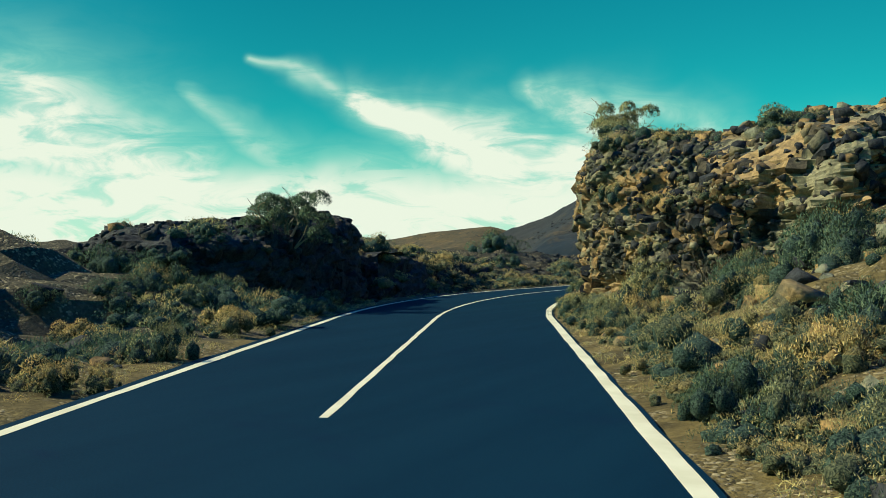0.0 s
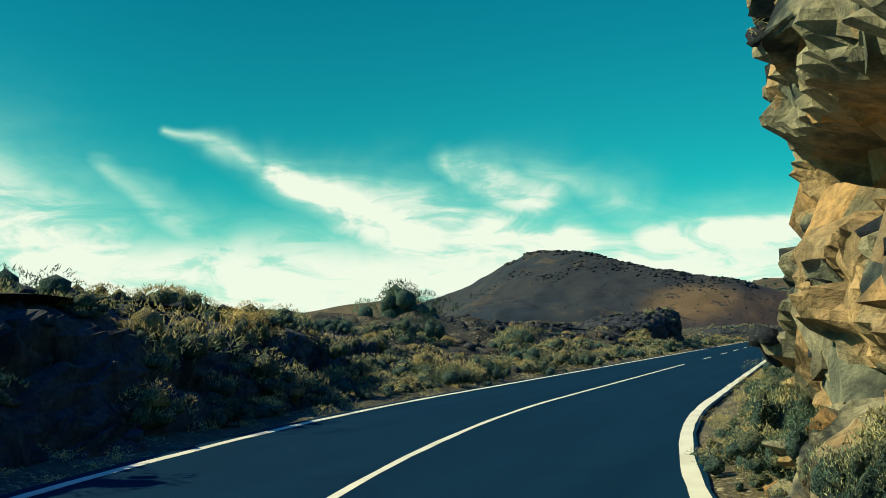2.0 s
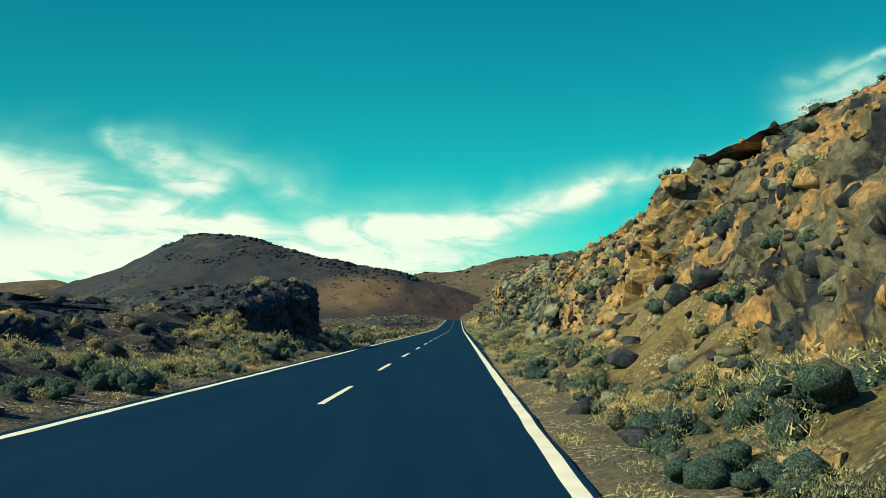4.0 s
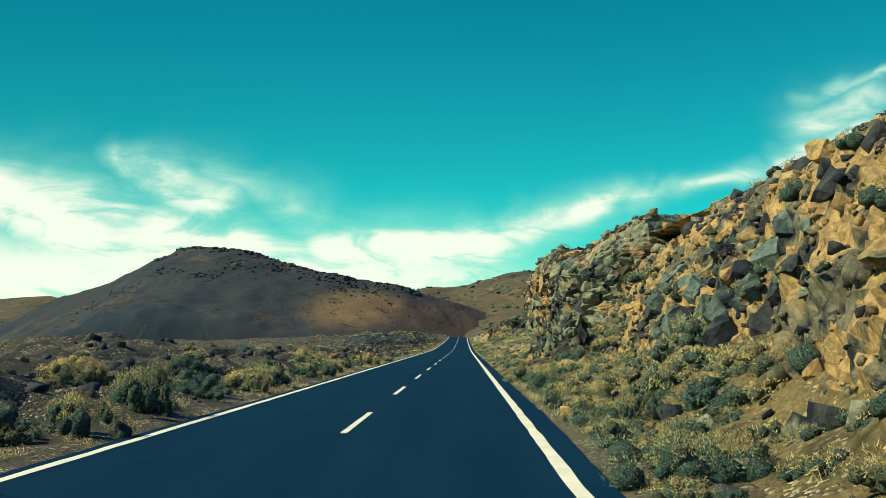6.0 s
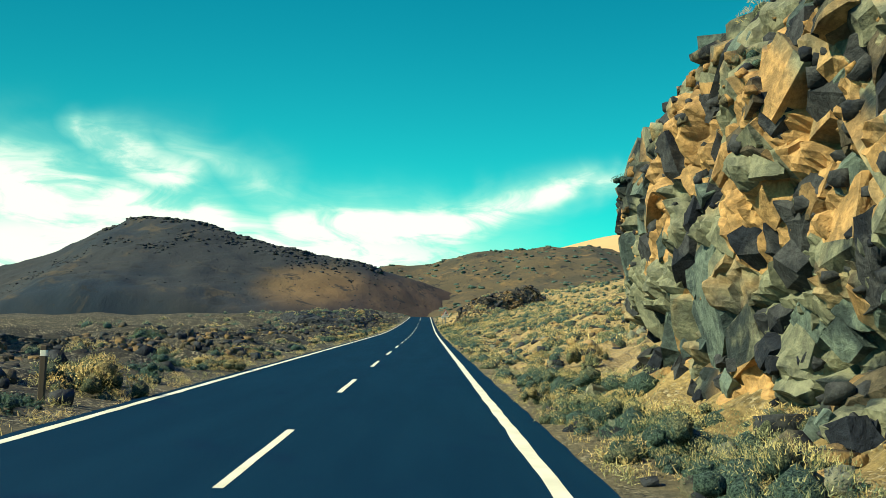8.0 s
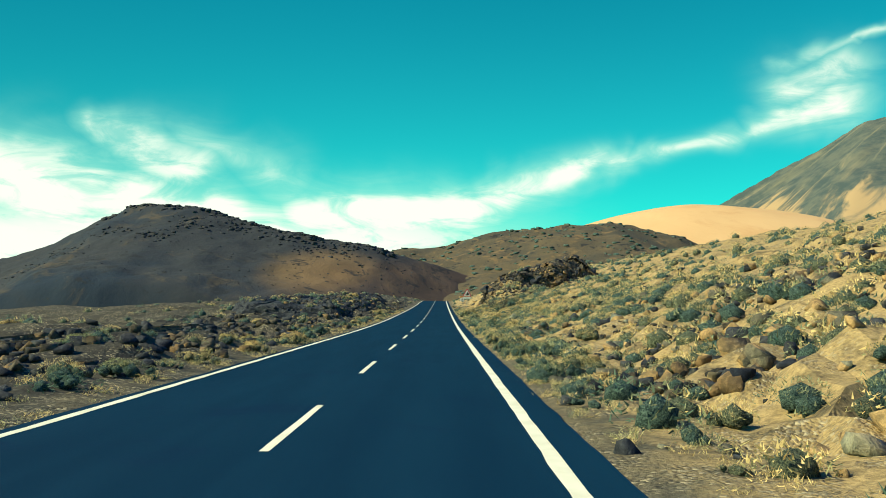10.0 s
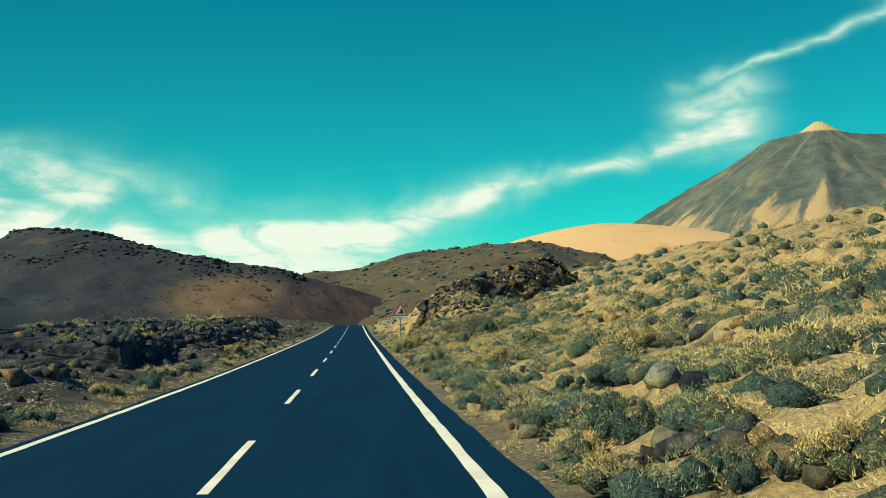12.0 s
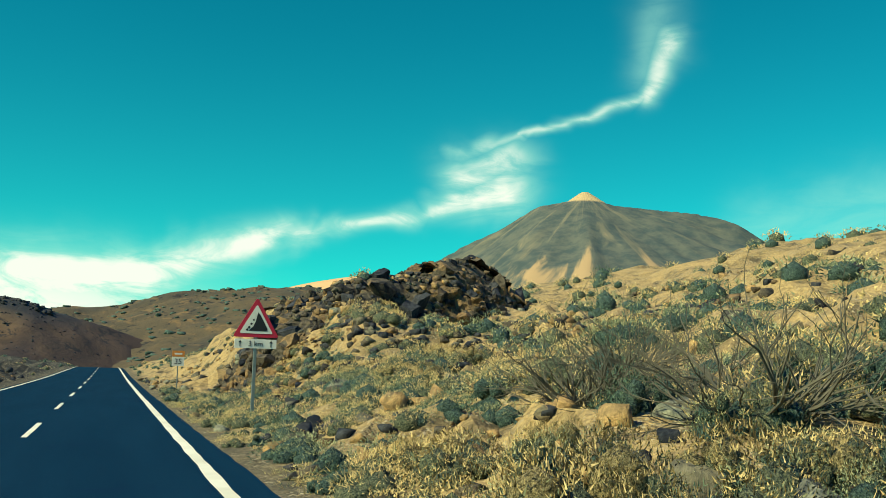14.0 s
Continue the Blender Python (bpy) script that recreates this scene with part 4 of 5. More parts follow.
plant(1, 5.0, 85.9, 0.9, 0.8)
plant(0, 8.7, 86.1, 1.4, 1.1)
plant(2, 6.7, 91.9, 1.2, 1.4)
plant(1, 5.4, 92.0, 1.5, 1.1)
plant(0, -5.4, 94.2, 1.6, 0.8)
plant(0, -5.0, 98.0, 1.1, 0.7)
plant(0, -4.5, 106.6, 2.4, 1.1)
plant(0, -4.5, 116.5, 2.4, 0.8)
plant(0, 8.2, 121.6, 2.0, 2.2)
plant(2, 4.9, 157.6, 1.3, 0.7)
plant(1, 6.3, 161.0, 1.0, 0.7)
plant(1, 4.8, 166.9, 1.3, 0.7)
plant(1, 5.8, 167.9, 1.2, 0.8)
plant(0, -4.2, 169.2, 1.6, 0.7)
plant(1, 4.8, 172.3, 1.1, 0.8)
plant(0, 6.1, 174.4, 1.0, 0.5)
plant(1, 5.5, 175.1, 1.1, 0.8)
plant(0, -4.1, 176.9, 1.4, 0.8)
plant(0, -4.1, 178.3, 1.5, 0.7)
plant(1, 4.8, 178.5, 1.1, 0.9)
plant(0, 6.9, 195.1, 1.0, 0.8)
plant(1, 6.0, 195.3, 1.1, 0.8)
plant(0, 5.0, 196.4, 1.6, 0.7)
plant(2, 5.8, 199.2, 1.5, 1.1)
plant(1, 5.1, 201.9, 0.9, 0.6)
plant(0, 7.1, 220.3, 2.1, 0.9)
plant(1, 8.9, 220.5, 0.5, 0.4)
plant(1, 12.5, 222.2, 0.7, 1.2)
plant(1, 11.1, 222.2, 1.2, 0.6)
plant(0, 4.7, 222.4, 0.8, 0.7)
plant(1, 7.4, 222.7, 1.2, 0.6)
plant(1, 9.3, 223.2, 0.8, 0.5)
plant(1, 5.6, 226.4, 1.9, 1.1)
plant(1, 12.8, 227.0, 0.9, 0.4)
plant(2, 4.6, 228.0, 0.7, 0.5)
plant(0, 9.3, 228.4, 1.2, 0.6)
plant(1, 18.4, 230.5, 1.2, 0.5)
plant(0, 7.5, 230.8, 1.9, 0.9)
plant(0, 6.8, 231.8, 1.6, 0.9)
plant(0, 12.1, 232.3, 1.4, 0.8)
plant(0, 8.7, 232.4, 1.6, 0.8)
plant(0, 11.7, 234.9, 1.4, 0.8)
plant(0, 10.1, 238.4, 2.5, 0.9)
plant(0, 13.6, 241.2, 2.2, 0.9)
plant(0, 9.2, 241.6, 1.7, 1.0)
plant(1, 8.0, 243.8, 1.5, 0.8)
plant(0, 11.6, 245.8, 1.1, 0.8)
plant(1, 8.5, 246.2, 1.4, 0.9)
plant(2, 21.6, 246.5, 1.9, 1.1)
plant(0, 6.9, 247.5, 1.1, 0.8)
plant(2, 13.6, 247.6, 3.0, 1.3)
plant(0, 12.1, 249.8, 1.1, 0.7)
plant(0, 6.0, 250.1, 1.2, 0.9)
plant(0, 10.6, 265.3, 2.7, 1.3)
plant(0, 19.1, 267.0, 3.0, 1.6)
plant(0, 14.4, 271.2, 3.0, 1.4)

plant(0, 7.1, -52.8, 1.7, 0.9)
plant(1, 6.0, -58.5, 2.2, 1.6)
plant(1, 6.7, -56.2, 2.4, 1.7)
plant(0, 5.4, -61.5, 1.8, 1.3)
plant(1, 5.9, -44.3, 1.9, 1.5)
plant(0, 5.4, 244.0, 2.3, 1.6)
plant(0, 6.4, 248.9, 1.9, 1.2)
plant(0, 7.4, 244.2, 2.5, 1.5)
plant(1, 8.9, 243.4, 2.0, 1.3)
plant(1, 6.4, 246.3, 1.6, 1.1)
plant(0, 11.5, 248.0, 2.2, 1.2)
plant(2, -17.3, 5.0, 6.5, 3.3)
plant(2, 8.6, 248.4, 1.6, 1.0)
plant(2, 10.8, 245.6, 2.6, 1.5)
plant(2, -7.4, -60.0, 2.6, 1.6)
plant(2, -9.6, -58.5, 2.8, 1.7)
plant(1, -6.4, -57.0, 2.2, 1.3)
plant(2, 9.7, 247.4, 2.4, 1.3)
for i in range(8):
    plant(1 if i % 3 else 2, 4.5 + 0.1 * (i % 2), -52.5 + 2.0 * i, 1.05 + 0.12 * (i % 3), 0.7 + 0.08 * (i % 4))
# low bushes along the inner verge of the bend
for s, lat, leaf, wide, high in ((-79.0, 6.2, 1, 1.7, 1.0), (-77.0, 5.3, 1, 1.5, 0.9), (-75.6, 6.6, 1, 1.8, 1.1), (-74.0, 5.0, 2, 1.5, 0.9), (-73.0, 6.2, 0, 1.8, 1.1),
                                 (-72.2, 7.6, 2, 2.0, 1.5), (-70.2, 5.6, 0, 1.6, 0.9), (-36.5, 4.9, 1, 1.3, 0.8), (-34.0, 5.1, 1, 1.4, 0.9), (-31.0, 4.9, 2, 1.2, 0.8)):
    plant(leaf, lat, s, wide, high)
for s, lat, leaf, wide, high in ((-28.5, 5.1, 1, 1.4, 0.9), (-26.0, 5.0, 2, 1.2, 0.8), (-20.5, 5.0, 2, 1.2, 0.7), (-17.0, 5.2, 1, 1.3, 0.8), (-13.0, 5.1, 1, 1.3, 0.8),
                                 (-8.0, 5.2, 1, 1.4, 0.8), (-2.0, 5.2, 1, 1.3, 0.8), (5.0, 5.2, 0, 1.3, 0.8), (12.0, 5.3, 1, 1.4, 0.8), (20.0, 5.3, 1, 1.3, 0.8)):
    plant(leaf, lat, s, wide, high)


def clear_of(x, y, r):
    return all((x - a) ** 2 + (y - b) ** 2 > (r * 0.8 + c) ** 2 for a, b, c in TAKEN)


# shrubs one could count: a belt on both sides
count = 0
while count < 130:
    side = rng_s.random() < 0.62
    s = rng_s.uniform(-92, 300)
    if side:
        lat = 4.7 + abs(rng_s.gauss(0, 1)) * (5.0 if s < 112 else 9.0)
    else:
        lat = -4.5 - abs(rng_s.gauss(0, 1)) * 4.0
    x, y, _ = spot(lat, s)
    z, slope = top_at(x, y)
    size = rng_s.uniform(0.6, 1.35) * (1.0 if side else 0.9)
    if slope < 0.3 or (93 < s < 118 and 5.2 < lat < 10) or not clear_of(x, y, 0.5 * size):
        continue
    z = seat(x, y, 0.6 * size)
    u = rng_s.random()
    leaf = (0 if u < 0.45 else 1 if u < 0.86 else 2) if s > 60 else (0 if u < 0.3 else 1 if u < 0.8 else 2)
    set_shrub(rng_s.randrange(6) + (6 if abs(lat) < 9 else 0), leaf, x, y, z, size, rng_s.uniform(0, 6.28), LEAF_LABEL[leaf], squash=rng_s.uniform(0.7, 1.0))
    TAKEN.append((x, y, 0.5 * size))
    count += 1


# ---- scrub and rubble past counting ----
def scatter(name, spots, shapes, mat, label, category, parent=None):
    """Many small shapes in one mesh. spots: (shape, x, y, z, sx, sy, sz, turn, tip)."""
    vs, fs, ms, base = [], [], [], 0
    for k, x, y, z, sx, sy, sz, turn, tip in spots:
        v, f, mi = shapes[k] if len(shapes[k]) == 3 else (*shapes[k], np.zeros(len(shapes[k][1]), np.int32))
        ms.append(mi)
        m = np.array(Matrix.Rotation(turn, 3, "Z") @ Matrix.Rotation(tip, 3, "X"))
        vs.append((v * (sx, sy, sz)) @ m.T + (x, y, z))
        fs.append(f + base)
        base += len(v)
    verts, faces = np.concatenate(vs), np.concatenate(fs)
    me = bpy.data.meshes.new(name)
    me.vertices.add(len(verts))
    me.vertices.foreach_set("co", verts.ravel())
    me.loops.add(faces.size)
    me.loops.foreach_set("vertex_index", faces.ravel().astype(np.int32))
    me.polygons.add(len(faces))
    me.polygons.foreach_set("loop_start", np.arange(0, faces.size, faces.shape[1], dtype=np.int32))
    me.update(calc_edges=True)
    me.validate()
    for one in mat if isinstance(mat, tuple) else (mat,):
        me.materials.append(one)
    if isinstance(mat, tuple):
        me.polygons.foreach_set("material_index", np.concatenate(ms).astype(np.int32))
    ob = new(name, me)
    ob.parent = parent
    return tagged(ob, label, "" if parent else category, kind="stuff")


# thick bushes up the foot of the banks, along the verges and close to the line in the bend
rng_h = random.Random(77)
big_spots = ([], [], [])
for i in range(950):
    size = rng_h.uniform(0.65, 1.25)
    if i < 130:
        s = rng_h.choice((rng_h.uniform(-34, 24), rng_h.uniform(24, 96), rng_h.uniform(40, 96)))
        lat = 4.75 + abs(rng_h.gauss(0, 1)) * 2.6
    elif i < 185:
        s, lat = rng_h.uniform(-82, -58), 4.9 + abs(rng_h.gauss(0, 1)) * 1.6
    elif i < 235:
        s = -60 + 0.55 * (i - 185)
        lat, size = float(road_edge(s)) + rng_h.uniform(0.35, 0.75), rng_h.uniform(0.42, 0.7)
    elif i < 262:
        s, lat = rng_h.uniform(93, 113), 5.0 + abs(rng_h.gauss(0, 1)) * 0.9
    elif i < 330:
        s, lat = rng_h.uniform(-38, 110), -4.5 - abs(rng_h.gauss(0, 1)) * 1.2
    elif i < 450:
        s, lat, size = rng_h.uniform(-40, 34), -4.4 - abs(rng_h.gauss(0, 1)) * 3.0, rng_h.uniform(0.8, 1.5)
    elif i >= 900:
        s, lat, size = rng_h.uniform(54, 74), rng_h.uniform(4.9, 8.2), rng_h.uniform(0.7, 1.2)
    elif i >= 850:
        s, lat, size = rng_h.uniform(-66, -48), rng_h.uniform(4.9, 8.4), rng_h.uniform(0.7, 1.2)
    elif i >= 690:
        s = rng_h.uniform(12, 262)
        lat, size = float(road_edge(s)) + 0.45 + abs(rng_h.gauss(0, 1)) * 0.5, rng_h.uniform(0.35, 0.65)
        if i % 3 == 0:
            s, lat, size = rng_h.uniform(100, 280), -4.2 - abs(rng_h.gauss(0, 1)) * 1.3, rng_h.uniform(0.5, 0.95)
    elif i >= 620:
        s, lat, size = rng_h.uniform(-82, -53), -4.4 - abs(rng_h.gauss(0, 1)) * 3.6, rng_h.uniform(0.8, 1.7)
    elif i >= 570:
        s, lat, size = rng_h.uniform(-84, -58), 4.3 + abs(rng_h.gauss(0, 1)) * 1.3, rng_h.uniform(0.5, 0.95)
    elif i >= 500:
        s, lat, size = rng_h.uniform(20, 98), 4.9 + abs(rng_h.gauss(0, 1)) * 1.0, rng_h.uniform(0.5, 1.0)
    else:
        s, lat, size = rng_h.uniform(0, 100), 6.5 + abs(rng_h.gauss(0, 1)) * 3.5, rng_h.uniform(0.6, 1.2)
    x, y, _ = spot(lat, s)
    z = seat(x, y, 0.6 * size)
    if 0 < lat < 5.7 and (-60 < s < -33 or 94 < s < 113):
        z = min(z, ground_at(x, y) + 0.3)
    leaf = rng_h.choice((0, 1, 1, 1, 2) if i < 185 else (1, 1, 2) if i < 330 else (0, 0, 1, 1, 2) if i < 620 else (0, 1, 2, 2) if i < 850 else (0, 1, 1))
    big_spots[leaf].append((rng_h.randrange(6) + (6 if 130 <= i < 262 or 0 < lat < 6.0 else 0), x, y, z - 0.1 * size, size, size, size * rng_h.uniform(0.7, 1.05), rng_h.uniform(0, 6.28), 0.0))
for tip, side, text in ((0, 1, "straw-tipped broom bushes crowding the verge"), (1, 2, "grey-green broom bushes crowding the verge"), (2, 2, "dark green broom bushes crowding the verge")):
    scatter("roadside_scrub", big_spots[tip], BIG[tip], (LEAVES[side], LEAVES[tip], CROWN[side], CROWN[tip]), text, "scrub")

SMALL = []      # low domes of fine leaves: shade-darkened colour on the sides, tip colour on top, and the dense inside
for sd in range(10):
    rng = np.random.default_rng(70 + sd)
    fine_one = sd < 5
    lumps = [(0, 0, 0.16, 0.40)] + [(math.cos(a) * 0.30, math.sin(a) * 0.30, rng.uniform(0.08, 0.2), rng.uniform(0.2, 0.3)) for a in rng.uniform(0, 6.28, 5 if fine_one else 3)]
    p, d = dome_points(rng, 430 if fine_one else 105, lumps)
    bv, bf = mesh_arrays(blades(rng, p, d, 0.070 if fine_one else 0.11, 0.0068 if fine_one else 0.016, 0.8), 3)
    # leaves below this height get the side colour, darkened for shade
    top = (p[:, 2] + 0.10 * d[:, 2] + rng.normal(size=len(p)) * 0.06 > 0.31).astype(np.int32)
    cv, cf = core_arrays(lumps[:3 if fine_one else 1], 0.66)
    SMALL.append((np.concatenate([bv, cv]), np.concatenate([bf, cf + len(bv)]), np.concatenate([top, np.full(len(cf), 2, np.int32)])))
rng_b = random.Random(9)
bush_spots, stone_spots = ([], [], []), ([], [], [], [])
near_n = far_n = tries = 0
while (near_n < 600 or far_n < 1700) and tries < 16000:
    tries += 1
    near_one = near_n < 600 and tries % 2 == 0
    s = rng_b.uniform(-95, 290) if near_one else rng_b.uniform(90, 470)
    if rng_b.random() < (0.66 if s < 100 else 0.82):
        lat = 4.4 + abs(rng_b.gauss(0, 1)) * ((4.0 if s < 112 else 9.0) if near_one else 34.0)
    else:
        lat = -4.1 - abs(rng_b.gauss(0, 1)) * (4.0 if near_one else 22.0)
    if 0 < lat < float(road_edge(s)) + 0.35 or (281 < s < 312 and 7 < lat < 32 and tries % 4):
        continue
    x, y, _ = spot(lat, s)
    z, slope = top_at(x, y)
    if slope < 0.22:
        continue
    near_n, far_n = near_n + near_one, far_n + (not near_one)
    size = (rng_b.uniform(0.5, 1.3) if abs(lat) < 15 else rng_b.uniform(0.9, 2.0)) * (1 + max(0, abs(lat) - 20) * 0.012)
    u = rng_b.random()
    leaf = 0 if u < 0.42 else 1 if u < 0.85 else 2
    coarse = abs(lat) > 15 or s > 310
    bush_spots[leaf].append((rng_b.randrange(5) + (5 if coarse else 0), x, y, z - 0.06 * size, size, size, size * rng_b.uniform(0.7, 1.05), rng_b.uniform(0, 6.28), 0.0))
# domed bushes crowding the open slope
rng_d = random.Random(123)
for i in range(1450):
    s = rng_d.uniform(125, 281) if i < 800 else rng_d.uniform(185, 282)
    lat = 5.0 + abs(rng_d.gauss(0, 1)) * (10.0 if s < 200 else 14.0 if i < 800 else 9.0)
    x, y, _ = spot(lat, s)
    size = rng_d.uniform(0.9, 1.4) if lat < 9 else rng_d.uniform(1.0, 2.0)
    u = rng_d.random()
    bush_spots[0 if u < 0.52 else 1 if u < 0.90 else 2].append((rng_d.randrange(5) + (5 if lat > 15 or s < 170 else 0), x, y, seat(x, y, 0.35 * size) - 0.05 * size, size, size, size * rng_d.uniform(0.65, 0.95), rng_d.uniform(0, 6.28), 0.0))
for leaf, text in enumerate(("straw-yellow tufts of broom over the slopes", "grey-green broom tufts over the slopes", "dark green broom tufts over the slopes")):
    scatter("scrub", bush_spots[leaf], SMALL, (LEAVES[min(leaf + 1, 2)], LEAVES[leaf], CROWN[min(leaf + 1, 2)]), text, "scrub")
TUFT = []
for sd in range(6):
    rng = np.random.default_rng(170 + sd)
    a = rng.uniform(0, 6.28, 60)
    q = rng.uniform(0, 0.3, 60)
    p = np.stack([np.cos(a) * q, np.sin(a) * q, rng.uniform(0.02, 0.2, 60)], 1)
    TUFT.append(mesh_arrays(blades(rng, p, np.stack([np.cos(a) * 0.5, np.sin(a) * 0.5, np.full(60, 0.4)], 1), 0.12, 0.008, 0.5), 3))
tuft_spots = ([], [])
for _ in range(1900):
    s = rng_b.uniform(-92, 285)
    lat = float(road_edge(s)) + 0.15 + abs(rng_b.gauss(0, 1)) * 1.1 if rng_b.random() < 0.6 else ROAD_L - 0.15 - abs(rng_b.gauss(0, 1)) * 1.0
    x, y, _ = spot(lat, s)
    z, _ = top_at(x, y)
    size = rng_b.uniform(0.45, 1.1)
    tuft_spots[rng_b.random() < (0.55 if s > 0 else 0.9)].append((rng_b.randrange(6), x, y, z - 0.02, size, size, size * rng_b.uniform(0.6, 1.1), rng_b.uniform(0, 6.28), 0.0))
scatter("verge_grass", tuft_spots[0], TUFT, mat_straw, "dry straw-coloured grass tufts along the verge", "grass")
scatter("verge_grass", tuft_spots[1], TUFT, mat_broom, "grey-green low weeds along the verge", "grass")
tries = 0
while sum(map(len, stone_spots)) < 8000 and tries < 26000:
    tries += 1
    u = rng_b.random()
    s = rng_b.uniform(-95, 330)
    if u < 0.6:
        lat = 4.5 + abs(rng_b.gauss(0, 1)) * (5.5 if s < 112 else 11.0)
        m = 0 if rng_b.random() < (0.4 if s < 112 else 0.25) else 1 if rng_b.random() < (0.5 if s < 112 else 0.3) else 2
    else:
        lat = -4.3 - abs(rng_b.gauss(0, 1)) * 7.0
        m = 0 if rng_b.random() < 0.75 else 3
    x, y, _ = spot(lat, s)
    z, _ = top_at(x, y)
    size = 0.05 + 0.20 * rng_b.random() ** 2.2 * (1.6 if abs(lat) > 6 else 1.0)
    stone_spots[m].append((rng_b.randrange(10), x, y, z + size * 0.12, size, size, size, rng_b.uniform(0, 6.28), rng_b.uniform(-0.8, 0.8)))
# heaps of broken lava on the open slope
for heap in range(165):
    s0 = rng_d.uniform(130, 300)
    lat0 = 6.0 + abs(rng_d.gauss(0, 1)) * 12.0
    if heap >= 70:
        s0, lat0 = rng_d.uniform(100, 280), -5.6 - abs(rng_d.gauss(0, 1)) * 5.0
    if heap >= 130:
        s0, lat0 = rng_d.uniform(266, 288), rng_d.uniform(6.5, 22.0)
    for _ in range(36):
        lat1 = lat0 + rng_d.gauss(0, 1.1)
        x, y, _ = spot(max(lat1, 4.9) if lat0 > 0 else min(lat1, -4.2), s0 + rng_d.gauss(0, 1.6))
        size = rng_d.uniform(0.05, 0.24)
        stone_spots[rng_d.choice((0, 2, 2, 3, 3) if heap < 70 else (0, 3, 3) if heap < 130 else (0, 2, 3, 3))].append((rng_d.randrange(10), x, y, top_at(x, y)[0] + size * 0.2, size, size, size, rng_d.uniform(0, 6.28), rng_d.uniform(-0.9, 0.9)))
for m, mm in enumerate((mat_rock_dark, mat_rock, mat_rock_warm, mat_rock_brown)):
    scatter("rubble", stone_spots[m], STONES, mm, ("dark basalt rubble on the banks", "grey-brown lava rubble on the banks", "ochre lava rubble on the banks", "brown lava rubble beside the road")[m], "rocks")

# ---- boulders ----
count = 0
STONE_LABEL = ("dark basalt boulder lying on the bank", "grey-olive lava boulder lying on the bank", "ochre lava boulder lying on the bank", "brown lava boulder beside the road")
while count < 260:
    s = rng_b.uniform(-90, 300)
    if rng_b.random() < 0.66:
        lat = 5.2 + abs(rng_b.gauss(0, 1)) * (4.0 if s < 112 else 8.0)
        m = rng_b.choice((0, 1, 1, 2, 2))
    else:
        lat = -5.2 - abs(rng_b.gauss(0, 1)) * 4.5
        m = rng_b.choice((0, 0, 3, 3))
    x, y, _ = spot(lat, s)
    z, _ = top_at(x, y)
    if lat > 0 and s > 115 and rng_b.random() < 0.7:
        continue
    size = rng_b.uniform(0.12, 0.32) if rng_b.random() < 0.88 else rng_b.uniform(0.32, 0.55)
    if lat < 0:
        size *= 0.65
    ob = new("boulder", STONE_MESH[(rng_b.randrange(10), m)])
    ob.matrix_world = Matrix.Translation((x, y, z - size * 0.05)) @ Euler((rng_b.uniform(-0.7, 0.7), rng_b.uniform(-0.7, 0.7), rng_b.uniform(0, 6.28))).to_matrix().to_4x4() @ Matrix.Diagonal((size, size, size, 1))
    tagged(ob, STONE_LABEL[m], "boulder", "boulders on the banks")
    count += 1


CRAG = [stone_mesh(k, mat_rock_dark) for k in range(10)]
GREY_MESH = [stone_mesh(k, mat_rock_grey) for k in range(10)]
SLATE_MESH = [stone_mesh(k, mat_cliff_grey) for k in range(10)]
CLIFF_MESH = [stone_mesh(k, mat_cliff) for k in range(10)]
OCHRE_MESH = [stone_mesh(k, mat_rock_ochre) for k in range(10)]
BROWN_MESH = [stone_mesh(k, mat_rock_brown) for k in range(10)]
WARM_MESH = [stone_mesh(k, mat_rock_warm) for k in range(10)]


# ---- blocks set in the faces of the outcrops ----
def face_spots(ob, n, lo, hi, zone, gap=1.1):
    """Up to n places on a rock's surface inside a zone (lat, s, z, normal's z) and apart from each other: place, normal, size."""
    me = ob.data
    co, no = np.zeros(len(me.vertices) * 3), np.zeros(len(me.vertices) * 3)
    me.vertices.foreach_get("co", co)
    me.vertex_normals.foreach_get("vector", no)
    co, no = co.reshape(-1, 3), no.reshape(-1, 3)
    lat, s = along(co[:, 0], co[:, 1])
    fit = np.nonzero(zone(lat, s, co[:, 2], no[:, 2]))[0]
    got, grid = [], {}
    for _ in range(n * 5):
        if len(got) >= n or not len(fit):
            break
        i = fit[rng_b.randrange(len(fit))]
        size = lo + (hi - lo) * rng_b.random() ** 1.7
        key = tuple(np.floor(co[i] / (2 * hi)).astype(int))
        near = [q for a in (-1, 0, 1) for b in (-1, 0, 1) for c in (-1, 0, 1) for q in grid.get((key[0] + a, key[1] + b, key[2] + c), ())]
        if any((q[0] - co[i][0]) ** 2 + (q[1] - co[i][1]) ** 2 + (q[2] - co[i][2]) ** 2 < (gap * 0.5 * (q[3] + size)) ** 2 for q in near):
            continue
        grid.setdefault(key, []).append((*co[i], size))
        place, out = co[i], no[i]
        if size > 0.25:
            # the lie of the surface round about
            near_by = ((co - place) ** 2).sum(1) < (1.1 * size + 0.2) ** 2
            out = no[near_by].mean(0)
            out = out / max(np.linalg.norm(out), 1e-6)
            place = place + out * ((co[near_by].mean(0) - place) @ out)
        got.append((Vector(place), Vector(out), size))
    return got


